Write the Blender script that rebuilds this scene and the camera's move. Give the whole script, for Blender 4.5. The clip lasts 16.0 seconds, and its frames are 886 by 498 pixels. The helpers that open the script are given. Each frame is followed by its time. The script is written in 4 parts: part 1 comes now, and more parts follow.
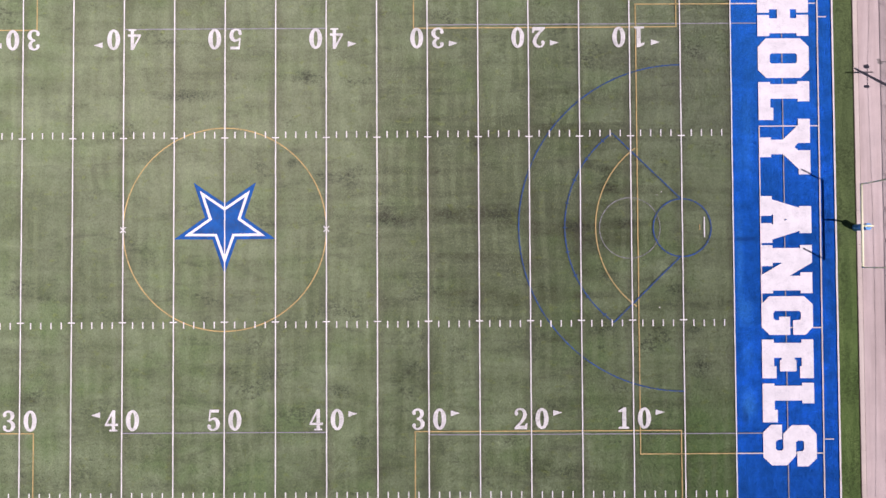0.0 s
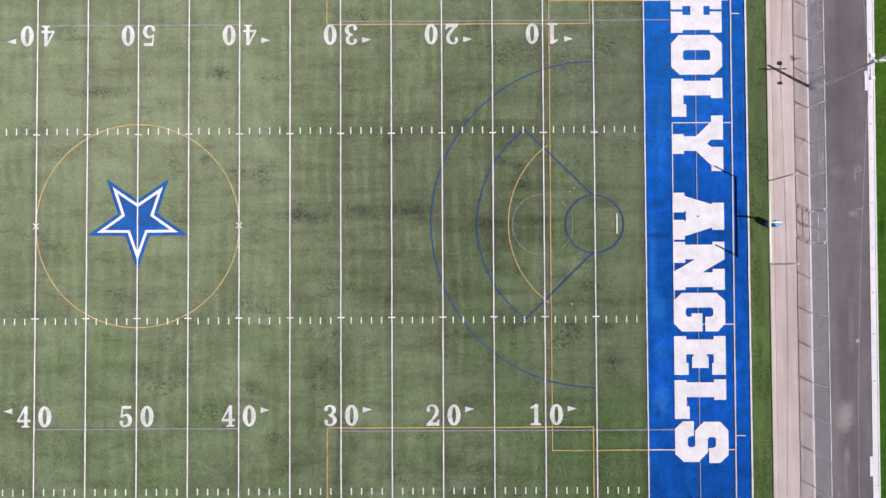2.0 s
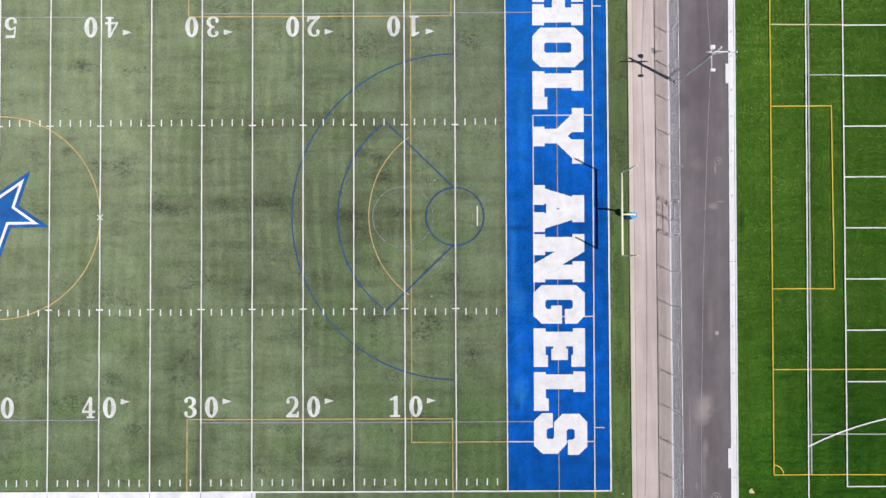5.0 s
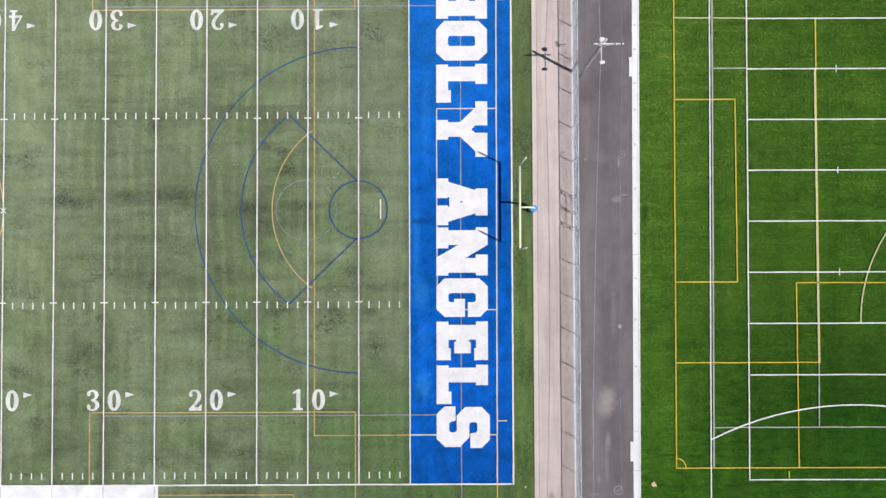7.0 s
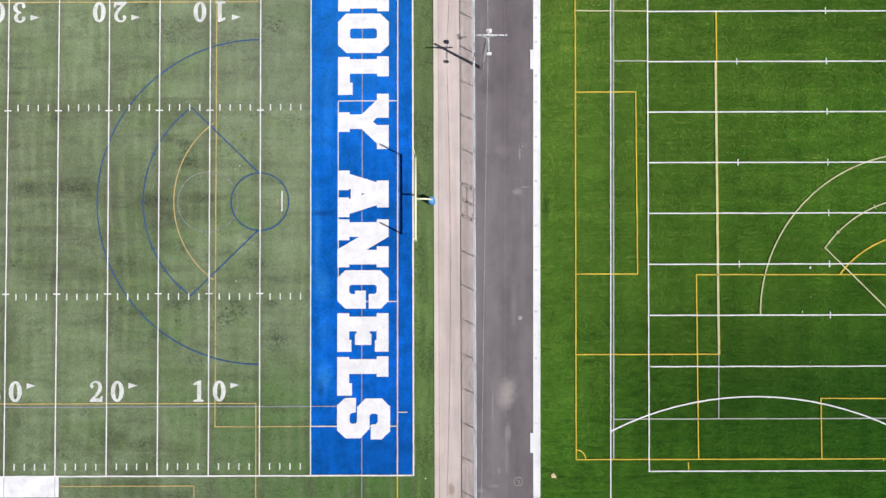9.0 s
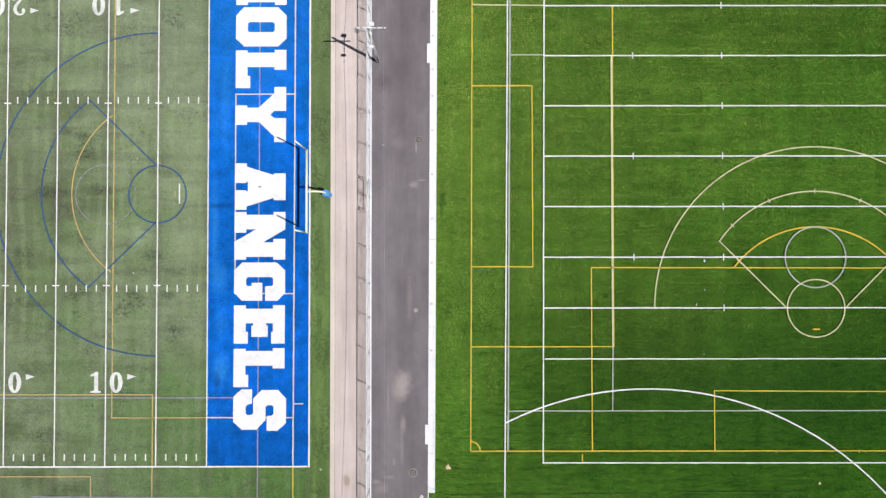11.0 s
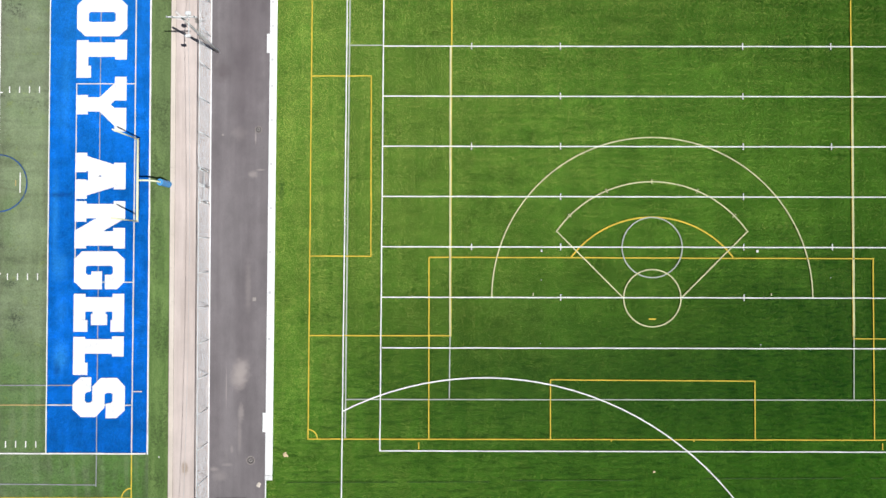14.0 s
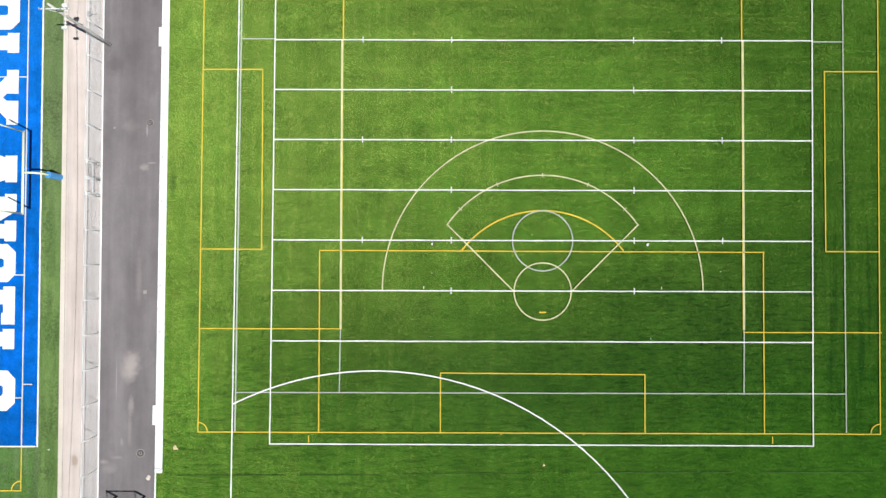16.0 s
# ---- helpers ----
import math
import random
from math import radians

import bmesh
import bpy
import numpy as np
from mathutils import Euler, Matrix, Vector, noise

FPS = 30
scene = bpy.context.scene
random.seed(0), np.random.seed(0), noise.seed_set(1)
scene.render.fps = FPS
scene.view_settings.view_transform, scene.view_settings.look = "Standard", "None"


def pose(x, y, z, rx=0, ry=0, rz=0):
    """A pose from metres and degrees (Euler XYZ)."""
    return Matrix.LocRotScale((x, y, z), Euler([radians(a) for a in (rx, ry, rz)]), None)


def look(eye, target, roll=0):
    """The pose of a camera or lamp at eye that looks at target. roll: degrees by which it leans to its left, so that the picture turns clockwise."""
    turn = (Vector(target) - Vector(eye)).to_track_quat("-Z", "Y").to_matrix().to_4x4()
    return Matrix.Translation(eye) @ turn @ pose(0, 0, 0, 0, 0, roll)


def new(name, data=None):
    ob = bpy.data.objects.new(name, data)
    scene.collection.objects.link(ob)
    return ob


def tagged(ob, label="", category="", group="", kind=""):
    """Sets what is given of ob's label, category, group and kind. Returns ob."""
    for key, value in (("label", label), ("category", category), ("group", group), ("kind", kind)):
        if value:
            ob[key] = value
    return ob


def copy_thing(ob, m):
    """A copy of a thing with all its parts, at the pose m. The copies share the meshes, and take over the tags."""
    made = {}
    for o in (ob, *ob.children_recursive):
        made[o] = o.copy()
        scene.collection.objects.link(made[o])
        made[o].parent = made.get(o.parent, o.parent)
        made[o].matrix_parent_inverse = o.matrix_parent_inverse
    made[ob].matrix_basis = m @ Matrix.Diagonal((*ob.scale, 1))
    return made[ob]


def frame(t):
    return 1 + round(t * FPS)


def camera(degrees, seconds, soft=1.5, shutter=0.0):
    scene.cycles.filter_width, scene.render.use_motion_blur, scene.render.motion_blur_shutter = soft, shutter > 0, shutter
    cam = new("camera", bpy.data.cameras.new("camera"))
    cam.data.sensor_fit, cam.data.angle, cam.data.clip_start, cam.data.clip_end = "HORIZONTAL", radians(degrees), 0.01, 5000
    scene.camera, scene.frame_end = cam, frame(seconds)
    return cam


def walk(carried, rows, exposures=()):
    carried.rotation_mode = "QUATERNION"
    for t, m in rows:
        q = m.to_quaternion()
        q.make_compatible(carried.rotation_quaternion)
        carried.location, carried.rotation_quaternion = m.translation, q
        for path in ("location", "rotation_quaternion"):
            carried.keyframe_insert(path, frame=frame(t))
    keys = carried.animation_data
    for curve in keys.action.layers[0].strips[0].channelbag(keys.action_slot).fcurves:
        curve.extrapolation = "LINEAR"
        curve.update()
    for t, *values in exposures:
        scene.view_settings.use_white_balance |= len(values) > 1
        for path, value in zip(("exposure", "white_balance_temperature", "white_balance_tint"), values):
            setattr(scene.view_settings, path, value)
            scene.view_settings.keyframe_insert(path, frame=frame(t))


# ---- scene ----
cam = camera(69.82, 16.0, soft=1.42)
PATH = [
    (0, 19.647, -3.154, 57.032, 1.297, 0.033, -0.303),
    (0.5, 21.620, -3.246, 57.020, 1.329, 0.000, -0.309),
    (1, 23.576, -3.335, 57.018, 1.340, 0.104, -0.328),
    (1.5, 25.538, -3.423, 57.027, 1.293, 0.070, -0.292),
    (2, 27.521, -3.504, 57.041, 1.290, 0.057, -0.274),
    (2.5, 29.526, -3.577, 57.063, 1.255, 0.030, -0.268),
    (3, 31.561, -3.650, 57.092, 1.214, 0.003, -0.289),
    (3.5, 33.635, -3.736, 57.118, 1.173, -0.009, -0.247),
    (4, 35.757, -3.847, 57.123, 1.134, 0.026, -0.244),
    (6.5, 46.588, -4.585, 57.084, 1.154, 0.051, -0.213),
    (7, 48.764, -4.767, 57.095, 1.157, 0.039, -0.229),
    (7.5, 50.947, -4.974, 57.117, 1.170, -0.014, -0.246),
    (8, 53.135, -5.191, 57.153, 1.178, -0.023, -0.230),
    (8.5, 55.357, -5.400, 57.190, 1.211, -0.019, -0.200),
    (9, 57.640, -5.583, 57.220, 1.212, 0.002, -0.179),
    (11.5, 69.401, -6.344, 57.597, 1.127, -0.033, -0.064),
    (12, 71.818, -6.457, 57.648, 1.088, -0.044, -0.060),
    (12.5, 74.292, -6.554, 57.698, 1.011, 0.008, -0.007),
    (13, 76.794, -6.652, 57.748, 0.946, 0.041, 0.037),
    (13.5, 79.297, -6.758, 57.800, 0.887, 0.056, 0.044),
    (14, 81.784, -6.876, 57.839, 0.858, 0.051, 0.071),
    (14.5, 84.276, -7.020, 57.870, 0.859, 0.052, 0.099),
    (15, 86.778, -7.206, 57.887, 0.882, 0.030, 0.127),
    (15.5, 89.287, -7.431, 57.880, 0.972, 0.018, 0.123),
    (16, 91.788, -7.673, 57.868, 1.049, 0.080, 0.139),
]
EXPOSURES = [
    (0.0, -0.27, 6330, 33), (1.5, -0.31, 6250, 25), (3.5, -0.36, 6170, 15), (6.5, -0.37, 6150, 13),
    (9.0, -0.36, 6180, 12), (11.5, -0.31, 6230, 11), (13.0, -0.28, 6240, 9), (15.0, -0.24, 6220, 6), (16.0, -0.17, 6220, 5),
]
SUN_STRENGTH, SKY_STRENGTH = 5.0, 0.03
BIG_ARC = (85.54, -46.52, 28.82)
POLE_H, ARM_Z, LAMP_Z = 9.3, 8.8, 7.2
GOAL_X, GOAL_Y = 62.2, -29.1
walk(cam, [(t, pose(*row)) for t, *row in PATH], EXPOSURES)

# ---- sky and sun ----
world = bpy.data.worlds.new("sky")
scene.world = world
world.use_nodes = True
wn = world.node_tree.nodes
sky = wn.new("ShaderNodeTexSky")
sky.sky_type = "NISHITA"
sky.sun_disc = False
sky.sun_elevation = radians(64)
sky.sun_rotation = radians(116.6)
wn["Background"].inputs["Strength"].default_value = SKY_STRENGTH
world.node_tree.links.new(sky.outputs["Color"], wn["Background"].inputs["Color"])
sun = new("sun", bpy.data.lights.new("sun", "SUN"))
sun.data.energy = SUN_STRENGTH
sun.data.angle = radians(0.4)
sun.data.color = (1.0, 0.972, 0.93)
sun.matrix_world = look((27.3, -14.1, 60), (0, 0, 0))


# ---- materials ----
class Nodes:
    """A small writer of node materials; coordinates are metres in the world."""

    def __init__(self, name, rough=0.9, metal=0.0):
        self.mat = bpy.data.materials.new(name)
        self.mat.use_nodes = True
        self.tree = self.mat.node_tree
        self.bsdf = self.tree.nodes["Principled BSDF"]
        self.bsdf.inputs["Roughness"].default_value = rough
        self.bsdf.inputs["Metallic"].default_value = metal
        self.bsdf.inputs["Specular IOR Level"].default_value = 0.25
        self.pos = self.add("ShaderNodeNewGeometry").outputs["Position"]

    def add(self, kind):
        return self.tree.nodes.new(kind)

    def link(self, a, b):
        self.tree.links.new(a, b)

    def scaled(self, sx, sy, sz=1.0, off=(0, 0, 0), turn=0.0):
        m = self.add("ShaderNodeMapping")
        m.inputs["Scale"].default_value = (sx, sy, sz)
        m.inputs["Location"].default_value = off
        m.inputs["Rotation"].default_value = (0, 0, turn)
        self.link(self.pos, m.inputs["Vector"])
        return m.outputs["Vector"]

    def noise(self, sx, sy=None, detail=3.0, rough=0.55, off=(0, 0, 0), warp=0.0):
        n = self.add("ShaderNodeTexNoise")
        n.inputs["Scale"].default_value = 1.0
        n.inputs["Detail"].default_value = detail
        n.inputs["Roughness"].default_value = rough
        n.inputs["Distortion"].default_value = warp
        self.link(self.scaled(sx, sx if sy is None else sy, sx, off), n.inputs["Vector"])
        return n.outputs["Fac"]

    def ramp(self, f, lo, hi, a=0.0, b=1.0):
        r = self.add("ShaderNodeMapRange")
        r.interpolation_type = "SMOOTHSTEP"
        for k, v in zip(("From Min", "From Max", "To Min", "To Max"), (lo, hi, a, b)):
            r.inputs[k].default_value = v
        self.link(f, r.inputs["Value"])
        return r.outputs["Result"]

    def math(self, op, a, b):
        m = self.add("ShaderNodeMath")
        m.operation = op
        for i, v in enumerate((a, b)):
            if isinstance(v, (int, float)):
                m.inputs[i].default_value = v
            else:
                self.link(v, m.inputs[i])
        return m.outputs[0]

    def mix(self, f, a, b, mode="MIX"):
        m = self.add("ShaderNodeMix")
        m.data_type = "RGBA"
        m.blend_type = mode
        for k, v in ((0, f), (6, a), (7, b)):
            if isinstance(v, (int, float)):
                m.inputs[k].default_value = v
            elif isinstance(v, tuple):
                m.inputs[k].default_value = (*v, 1) if len(v) == 3 else v
            else:
                self.link(v, m.inputs[k])
        return m.outputs[2]

    def blob(self, x, y, rx, ry, soft=0.6):
        """1 inside an uneven ellipse about (x, y), 0 outside."""
        g = self.add("ShaderNodeVectorMath")
        g.operation = "LENGTH"
        m = self.add("ShaderNodeMapping")
        m.inputs["Location"].default_value = (-x / rx, -y / ry, 0)
        m.inputs["Scale"].default_value = (1 / rx, 1 / ry, 0)
        self.link(self.pos, m.inputs["Vector"])
        self.link(m.outputs["Vector"], g.inputs[0])
        d = self.math("ADD", g.outputs["Value"], self.ramp(self.noise(1.6 / rx ** 0.5, detail=3), 0.2, 0.8, -0.2, 0.2))
        return self.ramp(d, 1 - soft, 1 + soft * 0.4, 1.0, 0.0)

    def tint(self, col, f, lo, hi):
        """Multiply col by a grey that runs from lo to hi with f."""
        g = self.add("ShaderNodeCombineColor")
        v = self.ramp(f, 0.25, 0.75, lo, hi)
        for i in range(3):
            self.link(v, g.inputs[i])
        return self.mix(1.0, col, g.outputs[0], "MULTIPLY")

    def done(self, col, bump=None, strength=0.3, dist=0.02):
        self.link(col, self.bsdf.inputs["Base Color"]) if not isinstance(col, tuple) else None
        if isinstance(col, tuple):
            self.bsdf.inputs["Base Color"].default_value = (*col, 1)
        if bump is not None:
            b = self.add("ShaderNodeBump")
            b.inputs["Strength"].default_value = strength
            b.inputs["Distance"].default_value = dist
            self.link(bump, b.inputs["Height"])
            self.link(b.outputs["Normal"], self.bsdf.inputs["Normal"])
        return self.mat


def old_turf(name, dirt):
    """dirt: how much of the trodden-in crumb this layer holds."""
    n = Nodes(name, 0.9)
    n.bsdf.inputs["Diffuse Roughness"].default_value = 1.0
    n.bsdf.inputs["Specular IOR Level"].default_value = 0.04
    sep = n.add("ShaderNodeSeparateXYZ")
    n.link(n.pos, sep.inputs[0])
    east = sep.outputs[0]
    up = n.noise(0.6, 0.08, 3, 0.6, (0, 0, 0), 0.3)
    across = n.noise(0.08, 0.4, 3, 0.6, (7, 3, 0), 0.3)
    blotch = n.noise(0.3, 0.42, 5, 0.62, (2, 9, 0), 0.6)
    broad = n.noise(0.05, 0.07, 3, 0.5, (12, 19, 0))
    cloth = n.math("ADD", n.math("MULTIPLY", up, 0.24), n.math("MULTIPLY", across, 0.24))
    cloth = n.math("ADD", cloth, n.math("ADD", n.math("MULTIPLY", blotch, 0.34), n.math("MULTIPLY", broad, 0.18)))
    col = n.mix(n.ramp(cloth, 0.35, 0.65), OLD_DARK, OLD_PALE)
    # each sewn roll, five yards wide, has aged a little differently
    roll = n.add("ShaderNodeTexWhiteNoise")
    roll.noise_dimensions = "1D"
    n.link(n.math("FLOOR", n.math("DIVIDE", n.math("ADD", east, 457.2), 4.572), 0.0), roll.inputs["W"])
    col = n.tint(col, roll.outputs["Value"], 0.94, 1.05)
    lush = n.ramp(n.noise(0.14, 0.2, 4, 0.6, (31, 4, 0)), 0.47, 0.68)
    col = n.mix(n.math("MULTIPLY", lush, 0.5), col, OLD_GREEN)
    # far half paler: faded fibres, and light off the pile put into the colour
    bleached_lit = n.blob(0, 9, 25, 22, 0.9)
    col = n.mix(n.math("MULTIPLY", bleached_lit, 0.4), col, (0.285, 0.302, 0.205))
    pale_end = n.blob(44.5, -3, 3.4, 17, 0.8)
    col = n.mix(n.math("MULTIPLY", pale_end, 0.45), col, (0.28, 0.335, 0.2))
    # trodden and dirty before the goal
    trodden = n.math("MAXIMUM", n.blob(25, 3, 15, 16, 0.9), n.blob(31, 2, 9, 8, 0.9))
    col = n.mix(n.math("MULTIPLY", trodden, 0.58 * dirt), col, (0.1, 0.113, 0.066))
    green_end = n.blob(43, -21, 9, 7, 0.9)
    col = n.mix(n.math("MULTIPLY", green_end, 0.72), col, (0.155, 0.268, 0.088))
    corner = n.blob(53, -28.5, 12, 7, 0.9)
    col = n.mix(n.math("MULTIPLY", corner, 0.95), col, (0.13, 0.265, 0.06))
    grey_end = n.blob(41, 15, 11, 11, 0.9)
    col = n.mix(n.math("MULTIPLY", grey_end, 0.45), col, (0.255, 0.285, 0.205))
    # west end toned a little darker
    col = n.tint(col, n.blob(-12, -1, 9, 10, 0.9), 1.0, 0.86)
    # brush lanes, four to a roll, that come and go
    drift = n.ramp(n.noise(0.16, 0.1, 2, 0.5, (6, 1, 0)), 0.3, 0.7, -0.3, 0.3)
    lane = n.math("SINE", n.math("MULTIPLY", n.math("ADD", east, drift), 5.497), 0.0)
    lane = n.math("MULTIPLY", n.ramp(lane, -0.5, 1.0), n.ramp(n.noise(0.3, 0.16, 3, 0.6, (17, 5, 0)), 0.4, 0.62))
    # dirty bands across the lanes, with darker patches where they lie thick
    band = n.noise(0.05, 0.52, 3, 0.55, (4, 14, 0), 0.5)
    fine_band = n.noise(0.07, 1.1, 3, 0.55, (9, 24, 0), 0.4)
    dirty = n.math("MULTIPLY", n.ramp(n.math("ADD", n.math("MULTIPLY", band, 0.65), n.math("MULTIPLY", fine_band, 0.35)), 0.47, 0.6), n.ramp(trodden, 0.0, 1.0, 0.38, 1.0))
    col = n.mix(n.math("MULTIPLY", lane, 0.36), col, (0.295, 0.365, 0.205))
    col = n.mix(n.math("MULTIPLY", dirty, 0.5 * dirt), col, (0.104, 0.113, 0.068))
    patch = n.math("MULTIPLY", dirty, n.ramp(n.noise(0.55, 0.6, 4, 0.65, (13, 3, 0), 0.5), 0.48, 0.64))
    col = n.mix(n.math("MULTIPLY", patch, 0.46 * dirt), col, (0.07, 0.074, 0.052))
    # small tufts still yellow-green
    tuft = n.ramp(n.noise(0.9, 1.3, 4, 0.7, (41, 7, 0), 0.4), 0.56, 0.72)
    col = n.mix(n.math("MULTIPLY", tuft, 0.4), col, (0.24, 0.3, 0.075))
    # dirt held along the sewn lines
    near = n.math("PINGPONG", n.math("ADD", east, 457.2), 2.286)
    edge = n.ramp(n.math("ADD", near, n.ramp(n.noise(0.6, 0.3, 3, 0.6), 0.3, 0.7, -0.25, 0.25)), 0.1, 0.75, 1.0, 0.0)
    col = n.mix(n.math("MULTIPLY", edge, 0.26), col, (0.12, 0.105, 0.088))
    # crumbs of black rubber that gather in smears
    place = n.ramp(n.noise(0.2, 0.34, 5, 0.62, (5, 5, 0), 0.6), 0.52, 0.72)
    specks = n.ramp(n.noise(3.2, 4.0, 5, 0.7, (0, 0, 0), 0.4), 0.4, 0.68)
    col = n.mix(n.math("MULTIPLY", n.math("MULTIPLY", place, specks), 0.8), col, (0.04, 0.04, 0.036))
    crumb = n.ramp(n.noise(4.6, 5.4, 4, 0.75, (6, 3, 0), 0.3), 0.42, 0.62, 0.22, 1.0)
    for x, y, rx, ry in ((20.3, 1.3, 0.8, 0.7), (24.7, 1.35, 1.9, 0.7), (31.4, 0.2, 1.6, 0.6), (36.0, 0.4, 1.3, 0.5), (40.6, -5.6, 1.0, 0.6), (42.3, -9.2, 0.9, 0.4),
                         (34.0, -9.0, 1.4, 0.7), (14.9, 0.7, 2.6, 0.6), (-3.4, 12.1, 2.6, 0.5), (7.3, 13.9, 0.9, 0.5), (6.2, 6.0, 0.7, 0.4), (22.5, -6.9, 0.8, 0.6), (4.2, -13.0, 1.3, 0.7),
                         (10.3, -14.5, 1.2, 0.6), (12.3, -19.0, 0.8, 0.6), (17.4, -12.5, 1.3, 0.7), (32.1, -12.0, 0.9, 0.6), (42.8, -12.5, 1.0, 1.1)):
        col = n.mix(n.math("MULTIPLY", n.math("MULTIPLY", n.blob(x, y, rx * 1.15, ry * 1.15, 0.9), crumb), 0.72), col, (0.035, 0.036, 0.034))
    lone = n.ramp(n.noise(1.6, 2.2, 3, 0.65, (3, 8, 0)), 0.66, 0.76)
    col = n.mix(n.math("MULTIPLY", lone, 0.4), col, (0.055, 0.055, 0.045))
    smear = n.ramp(n.noise(0.25, 0.8, 5, 0.65, (12, 40, 0), 0.6), 0.52, 0.74)
    col = n.mix(n.math("MULTIPLY", smear, 0.36), col, (0.08, 0.078, 0.062))
    col = n.tint(col, n.noise(8.0, 6.0, 3, 0.7), 0.82, 1.18)
    return n.done(col, n.noise(30, None, 2), 0.35, 0.02)


def new_turf(name, dark, light, sheer=0.0):
    n = Nodes(name, 0.85)
    n.bsdf.inputs["Diffuse Roughness"].default_value = 1.0
    n.bsdf.inputs["Specular IOR Level"].default_value = 0.04
    rows = n.noise(0.05, 0.5, 4, 0.65, (3, 3, 0), 0.3)
    cols = n.noise(0.42, 0.035, 3, 0.6, (9, 1, 0), 0.3)
    broad = n.noise(0.06, None, 3, 0.5, (4, 8, 0))
    blotch = n.noise(0.35, 0.5, 4, 0.65, (14, 1, 0), 0.4)
    f = n.math("ADD", n.math("MULTIPLY", rows, 0.22), n.math("MULTIPLY", cols, 0.3))
    f = n.math("ADD", f, n.math("ADD", n.math("MULTIPLY", broad, 0.22), n.math("MULTIPLY", blotch, 0.26)))
    col = n.mix(n.ramp(f, 0.24, 0.76), dark, light)
    combed = n.noise(1.4, 2.2, 4, 0.65, (1, 6, 0), 0.4)
    col = n.tint(col, combed, 0.91, 1.08)
    worn = n.math("MULTIPLY", n.ramp(n.noise(0.3, 0.45, 5, 0.7, (15, 2, 0), 0.4), 0.43, 0.66), n.ramp(n.noise(5.0, None, 3, 0.8, (2, 2, 0)), 0.44, 0.6))
    col = n.mix(n.math("MULTIPLY", worn, 0.45), col, (0.02, 0.05, 0.008))
    col = n.tint(col, n.noise(9.0, None, 2, 0.75), 0.88, 1.12)
    for x, y, rx, ry, k in ((97.0, -19.0, 20.0, 6.5, 0.42), (118.0, -14.0, 12.0, 8.0, 0.3), (90.0, -11.5, 5.0, 2.5, 0.2), (66.95, -0.6, 0.3, 1.3, 0.6)):
        col = n.mix(n.math("MULTIPLY", n.blob(x, y, rx, ry, 0.9), k), col, (0.035, 0.085, 0.022))
    # light off the pile, painted in: paler up-field and by the wall, darker south
    col = n.tint(col, n.blob(104, 2, 24, 14, 0.9), 1.0, 1.2)
    col = n.tint(col, n.blob(69.5, -2, 4, 28, 0.8), 1.0, 1.12)
    col = n.tint(col, n.blob(81, -15, 11, 8, 0.9), 1.0, 0.87)
    col = n.tint(col, n.blob(123, -18, 14, 9, 0.9), 1.0, 0.96)
    # rows of crumb infill towards the end line
    sep = n.add("ShaderNodeSeparateXYZ")
    n.link(n.pos, sep.inputs[0])
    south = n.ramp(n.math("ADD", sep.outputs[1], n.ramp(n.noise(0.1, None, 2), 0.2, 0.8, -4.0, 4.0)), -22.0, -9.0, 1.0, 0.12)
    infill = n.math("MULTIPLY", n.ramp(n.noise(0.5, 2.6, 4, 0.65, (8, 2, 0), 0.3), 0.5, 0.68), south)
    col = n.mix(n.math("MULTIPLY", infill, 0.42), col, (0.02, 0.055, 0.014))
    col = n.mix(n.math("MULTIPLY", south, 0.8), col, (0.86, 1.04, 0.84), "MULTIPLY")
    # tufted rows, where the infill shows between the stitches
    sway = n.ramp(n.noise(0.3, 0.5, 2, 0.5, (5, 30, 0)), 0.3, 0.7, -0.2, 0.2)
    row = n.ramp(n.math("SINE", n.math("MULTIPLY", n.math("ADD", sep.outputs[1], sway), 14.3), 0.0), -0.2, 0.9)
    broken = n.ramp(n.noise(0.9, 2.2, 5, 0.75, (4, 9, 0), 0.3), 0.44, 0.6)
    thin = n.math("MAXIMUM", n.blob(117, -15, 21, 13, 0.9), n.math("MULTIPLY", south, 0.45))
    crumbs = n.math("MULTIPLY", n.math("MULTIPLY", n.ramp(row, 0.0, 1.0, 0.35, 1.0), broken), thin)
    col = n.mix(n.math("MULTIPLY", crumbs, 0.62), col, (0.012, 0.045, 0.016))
    lit = n.math("MULTIPLY", n.ramp(n.noise(1.3, 3.0, 4, 0.7, (24, 9, 0), 0.3), 0.55, 0.7), thin)
    col = n.mix(n.math("MULTIPLY", lit, 0.4), col, light)
    combs = n.math("MULTIPLY", n.ramp(n.noise(1.5, 0.05, 3, 0.6, (3, 21, 0), 0.2), 0.48, 0.62), n.blob(128.5, -11, 4, 13, 0.6))
    col = n.mix(n.math("MULTIPLY", combs, 0.5), col, (0.015, 0.06, 0.016))
    if sheer:
        # light that comes through a fibre is a purer green than what it throws back
        glow = n.add("ShaderNodeBsdfTranslucent")
        glow.inputs["Color"].default_value = (0.02, 0.42, 0.02, 1)
        both = n.add("ShaderNodeMixShader")
        both.inputs[0].default_value = sheer
        n.link(n.bsdf.outputs[0], both.inputs[1])
        n.link(glow.outputs[0], both.inputs[2])
        n.link(both.outputs[0], n.tree.nodes["Material Output"].inputs["Surface"])
    return n.done(col, n.noise(30, None, 2), 0.4, 0.02)


